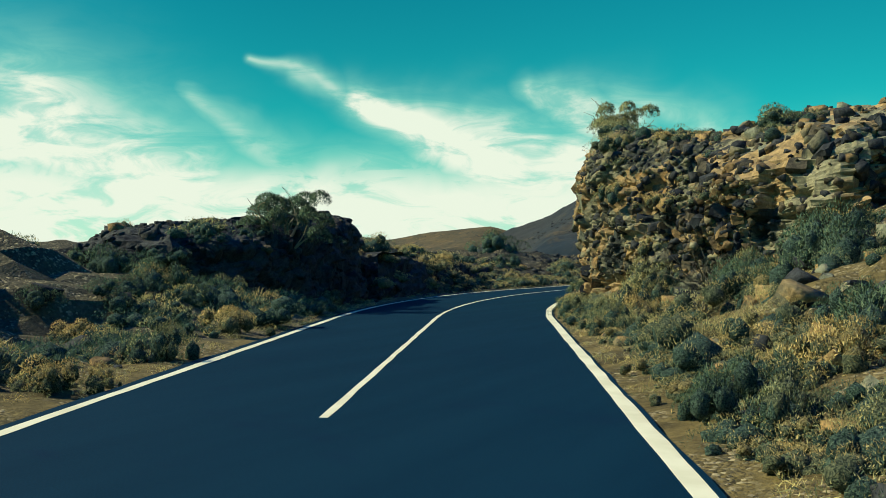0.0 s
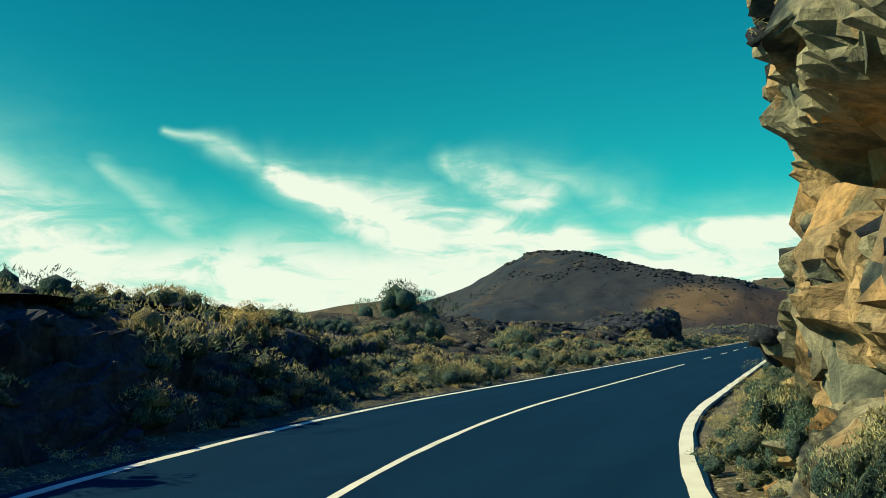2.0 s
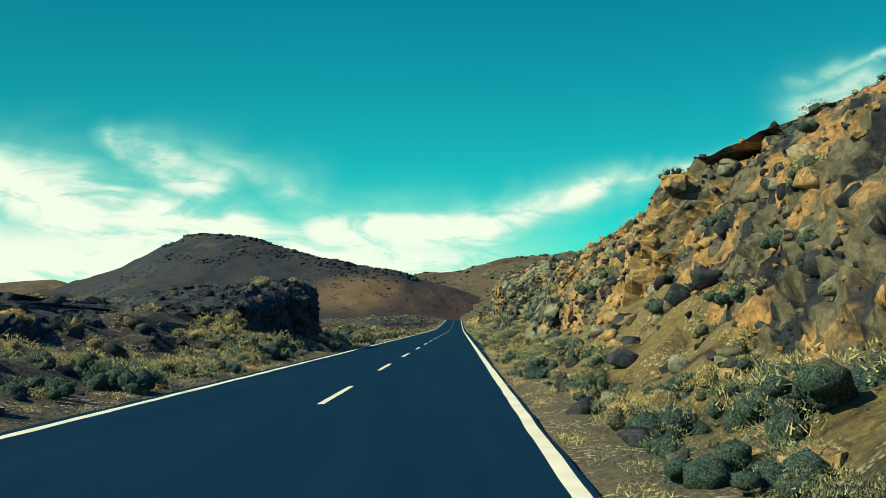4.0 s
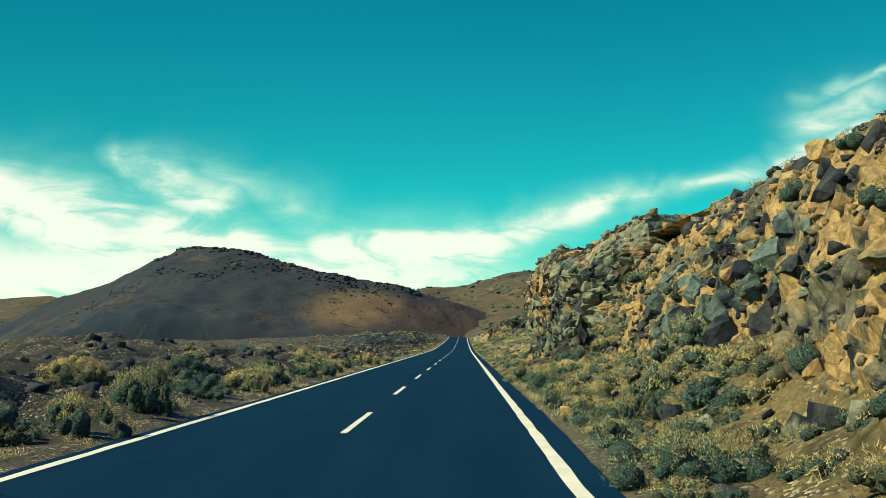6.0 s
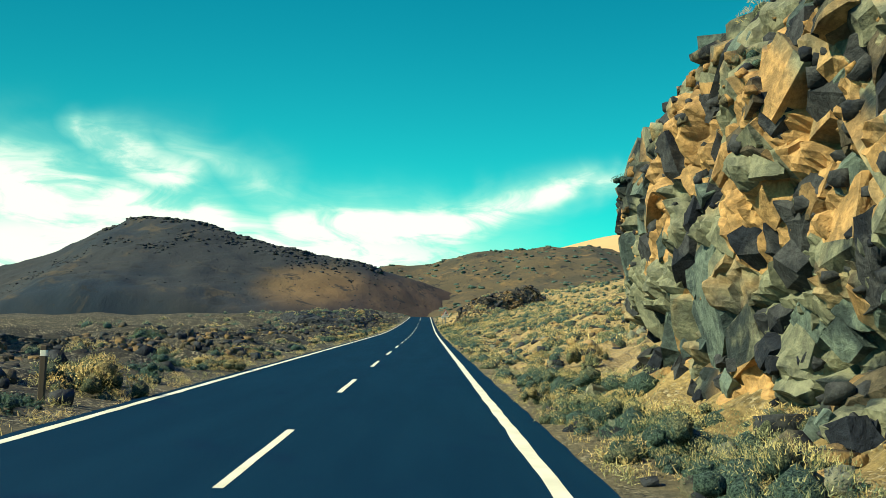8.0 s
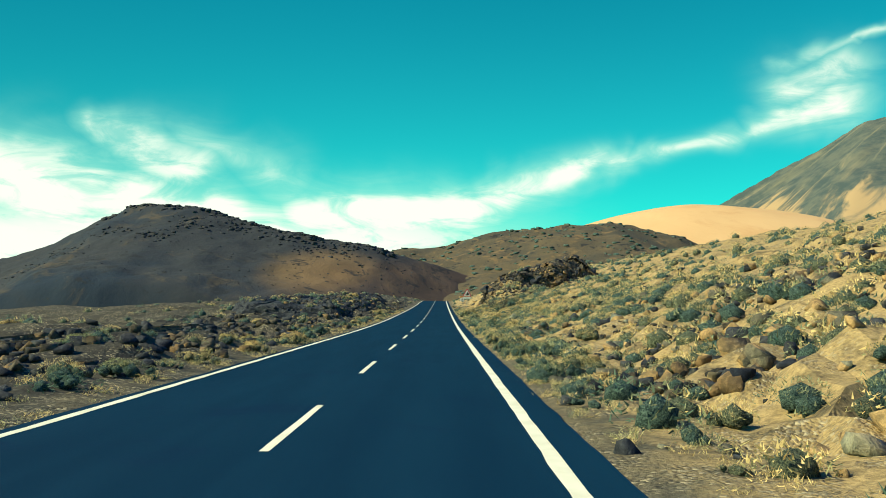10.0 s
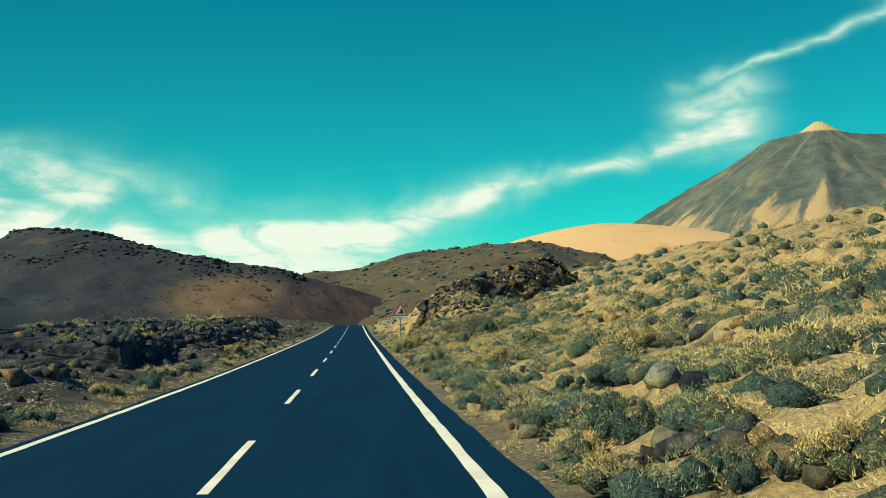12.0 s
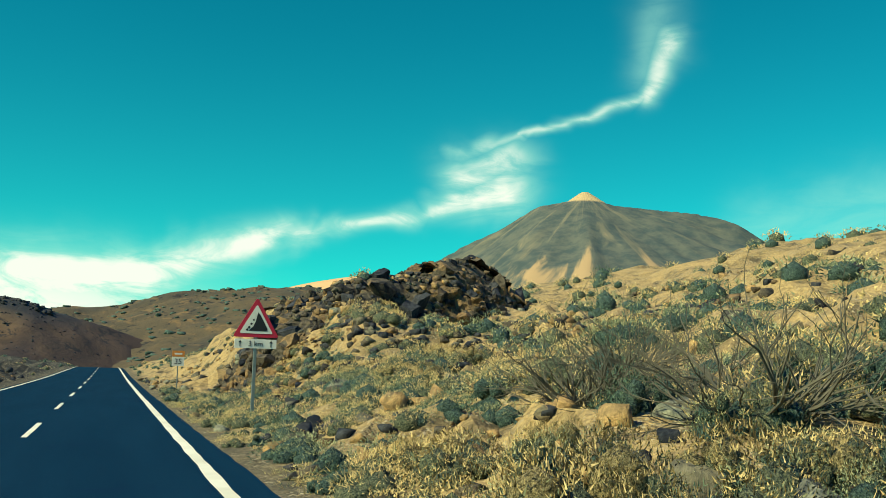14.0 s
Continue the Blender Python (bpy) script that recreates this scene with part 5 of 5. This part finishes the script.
def set_blocks(ob, n, lo, hi, zone, meshes, sink=0.35, gap=1.1, flat=1.0):
    """Broken blocks as parts of a rock, each with a flat side outwards."""
    for co, no, size in face_spots(ob, n, lo, hi, zone, gap):
        st = new("block", rng_b.choice(meshes)[rng_b.randrange(10)])
        st.parent = ob
        turn = no.to_track_quat("Z", "Y").to_matrix().to_4x4() @ Euler((rng_b.uniform(-0.4, 0.4), rng_b.uniform(-0.4, 0.4), rng_b.uniform(0, 6.28))).to_matrix().to_4x4()
        st.matrix_world = Matrix.Translation(co - no * size * sink) @ turn @ Matrix.Diagonal((size, size * rng_b.uniform(0.8, 1.1), size * flat, 1))


def set_rubble(ob, n, lo, hi, zone, mat, label, gap=0.9):
    """Small broken stones past counting that stick out of a rock's surface."""
    spots = [(rng_b.randrange(10), *(co - no * size * 0.2), size, size * rng_b.uniform(0.7, 1.0), size, rng_b.uniform(0, 6.28), rng_b.uniform(-1.2, 1.2)) for co, no, size in face_spots(ob, n, lo, hi, zone, gap)]
    if spots:
        scatter("rubble", spots, STONES, mat, label, "rocks", ob)


for ob in [o for o in bpy.data.objects if o.name.split(".")[0] in ("rock_outcrop", "rock_bank", "rock_mound", "rock_ridge", "lava_field")]:
    first = ob.data.vertices[0].co.y
    if "lava_field" in ob.name:
        brown = ob.data.materials[0] == mat_rock_brown
        set_rubble(ob, 1900 if brown else 700, 0.05, 0.18, lambda lat, s, z, nz: lat > -15, mat_rock_brown if brown else mat_rock_dark, "loose jagged stones on the lava field")
        continue
    if "outcrop" in ob.name and first < 0:
        # crumbling ochre face, then massive blocks towards the end of the bend
        set_blocks(ob, 60, 0.18, 0.42, lambda lat, s, z, nz: (lat < 9) & (s < -43) & (z > 1.4) & (nz < 0.8), (CLIFF_MESH, WARM_MESH, OCHRE_MESH), 0.5, 1.6)
        set_blocks(ob, 110, 0.4, 1.0, lambda lat, s, z, nz: (lat < 9) & (s > -47) & (z > 1.0) & (z < 6.5) & (nz < 0.8), (CLIFF_MESH, SLATE_MESH, SLATE_MESH), 0.42, 0.8, 0.9)
        set_blocks(ob, 100, 0.15, 0.42, lambda lat, s, z, nz: (z > 1.5) & ((s < -51) | (nz > 0.6)), (CRAG, BROWN_MESH), 0.2, 1.0)
        set_blocks(ob, 120, 0.14, 0.4, lambda lat, s, z, nz: (z > 1.0) & (s < -55), (CRAG, BROWN_MESH), 0.2, 0.9)
        set_rubble(ob, 900, 0.05, 0.2, lambda lat, s, z, nz: (z > 0.6) & (s < -55), mat_rock_brown, "brown lava rubble on the cliff's slope")
        set_blocks(ob, 110, 0.10, 0.34, lambda lat, s, z, nz: (lat < 9) & (z > 0.0) & (z < 1.5), (CRAG, OCHRE_MESH, WARM_MESH), 0.1, 1.0)
        set_rubble(ob, 2200, 0.035, 0.14, lambda lat, s, z, nz: (lat < 10) & (s < -45) & (z > 1.0), mat_cliff, "crumbling ochre lava stones in the cliff")
        set_rubble(ob, 1900, 0.06, 0.22, lambda lat, s, z, nz: (z > 1.0) & ((nz > 0.5) | (s < -52)), mat_rock_dark, "dark lava rubble on the cliff's slope")
    elif "outcrop" in ob.name:
        set_blocks(ob, 130, 0.40, 1.1, lambda lat, s, z, nz: (lat < 10.5) & (z > 1.4) & (nz < 0.85) & (s < 110), (SLATE_MESH, SLATE_MESH, GREY_MESH, CRAG), 0.40, 0.85, 0.9)
        set_blocks(ob, 100, 0.25, 0.7, lambda lat, s, z, nz: (lat < 11) & (z > 1.0) & (s < 101), (BROWN_MESH, SLATE_MESH, CRAG), 0.35, 0.9)
        set_blocks(ob, 160, 0.10, 0.38, lambda lat, s, z, nz: (lat < 10.5) & (z > 0.0) & (z < 2.2), (CRAG, CRAG, CRAG, GREY_MESH), 0.1, 0.9)
        set_rubble(ob, 1100, 0.04, 0.16, lambda lat, s, z, nz: (s > 108) & (z > 1.5) | (z > 5.0), mat_rock_ochre, "crumbling ochre lava stones in the outcrop")
        set_rubble(ob, 900, 0.06, 0.22, lambda lat, s, z, nz: (nz > 0.4) & (z > 3) | (lat < 10) & (s < 100), mat_rock_dark, "dark lava rubble on the outcrop")
    elif "bank" in ob.name and first < 0:
        set_blocks(ob, 230, 0.14, 0.40, lambda lat, s, z, nz: (lat < 9) & (s > -30) & (s < -8) & (z > 0) & (z < 2.3), (GREY_MESH, GREY_MESH, CRAG), 0.15, 0.85)
        for _ in range(90):
            x, y, _ = spot(rng_b.uniform(5.5, 7.6), rng_b.uniform(-29, -9))
            size = rng_b.uniform(0.12, 0.36)
            st = new("block", rng_b.choice((GREY_MESH, GREY_MESH, OCHRE_MESH))[rng_b.randrange(10)])
            st.parent = ob
            st.matrix_world = Matrix.Translation((x, y, top_at(x, y)[0] + 0.25 * size)) @ Euler((rng_b.uniform(-0.7, 0.7), rng_b.uniform(-0.7, 0.7), rng_b.uniform(0, 6.28))).to_matrix().to_4x4() @ Matrix.Diagonal((size, size, size, 1))
        set_blocks(ob, 60, 0.3, 0.8, lambda lat, s, z, nz: (lat < 13) & (s > -32) & (s < -2) & (z > 2.2), (OCHRE_MESH, WARM_MESH), 0.6, 1.0)
        set_rubble(ob, 1800, 0.03, 0.15, lambda lat, s, z, nz: (lat < 13) & (z > 0), mat_rock_ochre, "broken ochre stones on the bank")
        set_rubble(ob, 900, 0.04, 0.18, lambda lat, s, z, nz: (lat < 14) & (z > 0), mat_rock_dark, "dark lava stones on the bank")
    elif "bank" in ob.name:
        set_blocks(ob, 60, 0.3, 0.65, lambda lat, s, z, nz: (lat < 8) & (s > 37) & (s < 48) & (z > 0.2) & (z < 2.2), (SLATE_MESH,), 0.75, 0.7, 0.8)
        set_blocks(ob, 80, 0.18, 0.5, lambda lat, s, z, nz: (lat < 10) & (s > 60) & (s < 76) & (z > 1.2) & (z < 5), (CRAG, GREY_MESH), 0.3, 0.9)
        set_blocks(ob, 60, 0.15, 0.5, lambda lat, s, z, nz: (lat < 14) & (z > 0), (OCHRE_MESH, WARM_MESH), 0.5, 1.2)
        set_rubble(ob, 1800, 0.03, 0.14, lambda lat, s, z, nz: (lat < 13) & (z > 0), mat_rock_warm, "broken ochre stones on the bank")
        set_rubble(ob, 900, 0.04, 0.16, lambda lat, s, z, nz: (lat < 14) & (z > 0), mat_rock_dark, "dark lava stones on the bank")
    else:
        if "ridge" in ob.name:
            set_blocks(ob, 220, 0.25, 0.8, lambda lat, s, z, nz: (z > 2.0) & (s < 312), (BROWN_MESH, CRAG), 0.3, 1.0)
            set_rubble(ob, 2200, 0.08, 0.3, lambda lat, s, z, nz: (z > 1.0) & (s < 312), mat_rock_brown, "jagged brown lava stones on the ridge")
            continue
        set_blocks(ob, 90, 0.18, 0.6, lambda lat, s, z, nz: z > 0.2, (CRAG,), 0.35, 1.0)
        set_rubble(ob, 900, 0.05, 0.2, lambda lat, s, z, nz: z > 0.2, mat_rock_dark, "jagged broken lava on the rock")


# ---- trees on the rocks ----
mat_bark, bk = material("pale_bark")
finish(bk, bk.mix(bk.noise(place_of(bk), 9.0), (0.16, 0.14, 0.10), (0.34, 0.30, 0.2)), 0.9)


def small_tree(lat, s, size, leaf, seed, label, sink=0.1):
    """A gnarled little broom tree: bare limbs and flat clumps of fine leaves."""
    x, y, _ = spot(lat, s)
    z, _ = top_at(x, y)
    trunk = new("tree", twig_mesh("trunk", seed, 6, 0.8, 1.1, 0.05, 2, mat_bark))
    rng = np.random.default_rng(seed)
    lumps = []
    for _ in range(22):
        a, q = rng.uniform(0, 6.28), rng.uniform(0.1, 1.05)
        lumps.append((math.cos(a) * q, math.sin(a) * q, rng.uniform(0.6, 1.35) - 0.25 * q, rng.uniform(0.18, 0.36)))
    p, d = dome_points(rng, 9000, lumps)
    b = blades(rng, p, d, 0.10, 0.009, 0.5)
    vv, ff = mesh_arrays(b, 3)
    nor = np.repeat(d + (0, 0, 0.4), 3, 0)
    crown = new("crown", rounded(mesh_from("crown", vv, ff, LEAVES[leaf]), nor / np.linalg.norm(nor, axis=1)[:, None]))
    crown.parent = trunk
    trunk.matrix_world = Matrix.Translation((x, y, z - sink)) @ Matrix.Diagonal((size, size, size, 1))
    tagged(trunk, label, "tree")


small_tree(-5.9, -52.2, 1.5, 2, 5, "small gnarled broom tree with pale bare limbs on the dark mound", 0.9)
small_tree(-6.3, -49.6, 1.35, 2, 9, "small gnarled broom tree with pale bare limbs on the dark mound", 0.8)
small_tree(6.0, -42.0, 1.35, 1, 6, "small airy broom tree on top of the cliff")


def dead_shrub(lat, s, size, seed, label):
    x, y, _ = spot(lat, s)
    z, _ = top_at(x, y)
    ob = new("dead_shrub", twig_mesh("dead_shrub", seed, 34 if size > 1.5 else 16, 1.0, 0.42, 0.016, 2, mat_twig))
    ob.matrix_world = Matrix.Translation((x, y, z - 0.05)) @ Matrix.Diagonal((size, size, size, 1))
    tagged(ob, label, "dead shrub")


for lat, s, size, sd in ((7.2, -62.0, 1.5, 1), (8.0, -59.0, 1.4, 2), (6.4, -64.5, 1.0, 3), (7.5, 99.9, 0.8, 4), (6.8, 91.0, 1.2, 5), (7.6, 78.0, 1.2, 6),
                         (9.0, 250.5, 1.7, 7), (11.0, 253.0, 1.6, 8), (8.9, 246.3, 1.7, 9), (9.9, 249.6, 1.8, 14), (-9.0, -58.0, 1.0, 10), (-10.0, 22.0, 1.2, 11), (-9.0, 84.0, 0.9, 12), (5.4, -68.0, 0.9, 13)):
    dead_shrub(lat, s, size, sd, "bare grey tangle of dead broom branches on the bank")


# ---- signs and posts ----
def plain(name, colour, rough=0.5, metal=0.0):
    m, n = material(name)
    dirt = n.noise(place_of(n), 5.0, 5.0, 0.6)
    c = n.mix(n.ramp(dirt, 0.4, 0.75, 0.0, 0.35), colour, tuple(0.6 * v for v in colour))
    b = n.add("ShaderNodeBsdfPrincipled", {"Base Color": c, "Roughness": rough, "Metallic": metal})
    n.add("ShaderNodeOutputMaterial", {"Surface": b.outputs[0]})
    return m


mat_red, mat_white, mat_black = plain("sign_red", (0.52, 0.015, 0.05)), plain("sign_white", (0.78, 0.78, 0.68)), plain("sign_black", (0.012, 0.012, 0.016))
mat_zinc, mat_orange = plain("zinc_post", (0.20, 0.25, 0.25), 0.5, 0.5), plain("sign_orange", (0.62, 0.22, 0.03))
mat_brown = plain("brown_post", (0.07, 0.05, 0.035), 0.8)


def slab(name, outline, thick, mat, parent, y=0.0):
    """A flat plate in the x-z plane with that outline; it faces -y."""
    bm = bmesh.new()
    front = [bm.verts.new((a, y, b)) for a, b in outline]
    f = bm.faces.new(front)
    made = bmesh.ops.extrude_face_region(bm, geom=[f])
    bmesh.ops.translate(bm, verts=[g for g in made["geom"] if isinstance(g, bmesh.types.BMVert)], vec=(0, thick, 0))
    bmesh.ops.recalc_face_normals(bm, faces=bm.faces)
    me = bpy.data.meshes.new(name)
    bm.to_mesh(me)
    bm.free()
    me.materials.append(mat)
    ob = new(name, me)
    ob.parent = parent
    return ob


def round_tri(side, cut, base=0.0):
    h = side * 0.866
    pts = []
    for cx, cz, a0 in ((-side / 2, 0, 150), (side / 2, 0, 270), (0, h, 30)):
        dxx, dzz = -cx, h / 3 - cz
        ln = math.hypot(dxx, dzz)
        ox, oz = cx + dxx / ln * cut * 2, cz + dzz / ln * cut * 2
        for k in range(5):
            a = radians(a0 + 30 * k)
            pts.append((ox + cut * math.cos(a), oz + cut * math.sin(a) + base))
    return pts


def rect(x0, z0, x1, z1):
    return [(x0, z0), (x1, z0), (x1, z1), (x0, z1)]


def post_mesh(name, w, d, h, mat, parent=None):
    bm = bmesh.new()
    bmesh.ops.create_cube(bm, size=1.0, matrix=Matrix.Translation((0, 0, h / 2)) @ Matrix.Diagonal((w, d, h, 1)))
    bmesh.ops.bevel(bm, geom=bm.edges[:], offset=min(w, d) * 0.15, segments=1, affect="EDGES")
    me = bpy.data.meshes.new(name)
    bm.to_mesh(me)
    bm.free()
    me.materials.append(mat)
    ob = new(name, me)
    ob.parent = parent
    return ob


def writing(text, size, x, z, y, mat, parent):
    cu = bpy.data.curves.new("writing", "FONT")
    cu.body, cu.size, cu.align_x, cu.align_y, cu.extrude = text, size, "CENTER", "CENTER", 0.002
    tmp = new("tmp", cu)
    me = bpy.data.meshes.new_from_object(tmp.evaluated_get(bpy.context.evaluated_depsgraph_get()))
    bpy.data.objects.remove(tmp)
    me.materials.clear()
    me.materials.append(mat)
    ob = new("writing", me)
    ob.parent = parent
    ob.matrix_local = pose(x, y, z, 90, 0, 0)
    return ob


# falling-rocks warning sign
sx, sy, _ = spot(5.75, 263.4)
sz, _ = top_at(sx, sy)
SIGN_TOP = 4.15
sign = tagged(new("warning_sign"), "red-bordered triangular falling-rocks sign on a grey post", "road sign")
post = post_mesh("post", 0.09, 0.05, SIGN_TOP - 0.15 - sz + 0.3, mat_zinc, sign)
post.location = (0, 0.04, -0.3)
tb = SIGN_TOP - 1.12 - sz
tri_plate = slab("border", round_tri(1.26, 0.045, tb), 0.02, mat_red, sign)
slab("panel", round_tri(0.92, 0.03, tb + 0.10), 0.004, mat_white, tri_plate, -0.006)
slab("symbol", [(-0.22, tb + 0.17), (0.30, tb + 0.17), (0.30, tb + 0.24), (0.10, tb + 0.60), (0.03, tb + 0.68), (0.0, tb + 0.55), (-0.03, tb + 0.42), (-0.08, tb + 0.30)], 0.003, mat_black, tri_plate, -0.010)
for a, b, r in ((-0.14, 0.36, 0.035), (-0.20, 0.26, 0.04), (-0.08, 0.47, 0.03), (-0.25, 0.20, 0.035)):
    slab("symbol", [(a + r * math.cos(k), tb + b + r * math.sin(k)) for k in (0.3, 1.5, 2.6, 3.8, 5.2)], 0.003, mat_black, tri_plate, -0.010)
plate = slab("plate", rect(-0.57, tb - 0.30, 0.57, tb - 0.05), 0.02, mat_white, sign)
writing("3 km", 0.20, 0.0, tb - 0.18, -0.006, mat_black, plate)
for a in (-0.42, 0.42):
    slab("arrow", [(a - 0.012, tb - 0.26), (a + 0.012, tb - 0.26), (a + 0.012, tb - 0.15), (a + 0.05, tb - 0.15), (a, tb - 0.09), (a - 0.05, tb - 0.15), (a - 0.012, tb - 0.15)], 0.003, mat_black, plate, -0.006)
sign.matrix_world = pose(sx, sy, sz, 0, 0, 3)

# kilometre marker
kx, ky, _ = spot(5.75, 293.9)
kz, _ = top_at(kx, ky)
KM_MID = 2.95
marker = tagged(new("kilometre_marker"), "small orange and white kilometre marker on a post", "road sign")
post_mesh("post", 0.06, 0.04, max(KM_MID - kz, 0.4) + 0.2, mat_zinc, marker).location = (0, 0.03, -0.2)
m0 = KM_MID - kz
low_plate = slab("number_plate", rect(-0.34, m0 - 0.42, 0.34, m0 + 0.10), 0.02, mat_white, marker)
writing("35", 0.44, 0.0, m0 - 0.17, -0.006, mat_black, low_plate)
up_plate = slab("name_plate", rect(-0.34, m0 + 0.12, 0.34, m0 + 0.45), 0.02, mat_orange, marker)
slab("bar", rect(-0.22, m0 + 0.23, 0.22, m0 + 0.33), 0.003, mat_white, up_plate, -0.006)
marker.matrix_world = pose(kx, ky, kz, 0, 0, 3)

for lat, s, h in ((-4.45, 103.9, 1.05), (-4.5, 281.5, 1.7), (-4.5, 284.5, 1.6)):
    px, py, _ = spot(lat, s)
    pz, _ = top_at(px, py)
    stake = post_mesh("marker_post", 0.11, 0.08, h, mat_brown)
    cap = post_mesh("band", 0.115, 0.085, 0.12, mat_white, stake)
    cap.location = (0, 0, h - 0.2)
    stake.location = (px, py, pz - 0.05)
    tagged(stake, "weathered brown roadside marker post with pale band", "post", "roadside posts")


# grey-green blocks heaped beside the verge
for i in range(46):
    lat, s = rng_b.uniform(5.0, 8.2), rng_b.uniform(229.5, 237.5)
    x, y, _ = spot(lat, s)
    z, _ = top_at(x, y)
    size = rng_b.uniform(0.12, 0.30)
    ob = new("boulder", GREY_MESH[rng_b.randrange(10)] if rng_b.random() < 0.85 else STONE_MESH[(rng_b.randrange(10), 2)])
    ob.matrix_world = Matrix.Translation((x, y, z + size * 0.2)) @ Euler((rng_b.uniform(-0.7, 0.7), rng_b.uniform(-0.7, 0.7), rng_b.uniform(0, 6.28))).to_matrix().to_4x4() @ Matrix.Diagonal((size, size, size, 1))
    tagged(ob, "grey-green basalt block heaped beside the verge", "boulder", "blocks beside the verge")

# fallen blocks at the foot of the cliff
for i in range(44):
    lat, s = rng_b.uniform(4.7, 6.4), rng_b.uniform(-51, -35)
    x, y, _ = spot(lat, s)
    z = ground_at(x, y)
    size = rng_b.uniform(0.15, 0.45)
    ob = new("boulder", STONE_MESH[(rng_b.randrange(10), rng_b.choice((0, 1, 1, 2)))])
    ob.matrix_world = Matrix.Translation((x, y, z + size * 0.25)) @ Euler((rng_b.uniform(-0.7, 0.7), rng_b.uniform(-0.7, 0.7), rng_b.uniform(0, 6.28))).to_matrix().to_4x4() @ Matrix.Diagonal((size, size, size, 1))
    tagged(ob, "broken lava block fallen at the foot of the cliff", "boulder", "blocks under the cliff")


# ---- crags on the cinder cone ----
cone = bpy.data.objects["cinder_cone"]
rng_c = random.Random(31)
cone_tree = BVHTree.FromPolygons([v.co for v in cone.data.vertices], [p.vertices[:] for p in cone.data.polygons])
crag_spots = []


def crag(x, y, size):
    hit = cone_tree.ray_cast(Vector((x, y, 300.0)), Vector((0, 0, -1)), 500.0)[0]
    if hit is not None:
        crag_spots.append((rng_c.randrange(10), x, y, hit.z - 0.2 * size, size * 1.3, size, size * 0.7, rng_c.uniform(0, 6.28), rng_c.uniform(-0.5, 0.5)))


for _ in range(1500):
    x = rng_c.uniform(-372, -50)
    crag(x, 1150 + 30 * math.sin(x * 0.012) + 8 - abs(rng_c.gauss(0, 1)) * (12 + 14 * noise.noise((x * 0.03, 0.0, 2.0))), rng_c.uniform(0.8, 3.6))
for cx, cy, wide, many in ((-275, 1050, 9, 40), (-330, 1075, 9, 30), (-255, 1085, 9, 40), (-130, 1085, 14, 60), (-95, 1100, 12, 60), (-205, 1100, 12, 50), (-390, 1060, 22, 60), (-170, 1110, 20, 60)):
    for _ in range(many):
        crag(cx + rng_c.gauss(0, wide), cy + rng_c.gauss(0, wide), rng_c.uniform(0.7, 2.4))
for _ in range(500):
    crag(rng_c.uniform(-420, 0), rng_c.uniform(940, 1120), rng_c.uniform(0.4, 1.1))
scatter("crag", crag_spots, STONES, mat_rock_dark, "dark lava crags along the crest and flanks", "rocks", cone)
ridge = bpy.data.objects["scrub_ridge"]
ridge_tree = BVHTree.FromPolygons([v.co for v in ridge.data.vertices], [p.vertices[:] for p in ridge.data.polygons])
bush_far = []
for _ in range(1300):
    x, y = rng_c.uniform(-300, 420), rng_c.uniform(1000, 1340)
    hit = ridge_tree.ray_cast(Vector((x, y, 300.0)), Vector((0, 0, -1)), 500.0)[0]
    if hit is not None and noise.noise((x * 0.02, y * 0.02, 1.0)) > -0.15:
        size = rng_c.uniform(1.0, 3.2)
        bush_far.append((rng_c.randrange(10), x, y, hit.z, size * 1.4, size, size * 0.7, rng_c.uniform(0, 6.28), rng_c.uniform(-0.4, 0.4)))
scatter("scrub", bush_far, STONES, CROWN[2], "dark scrub and rocks scattered over the ridge", "scrub", ridge)
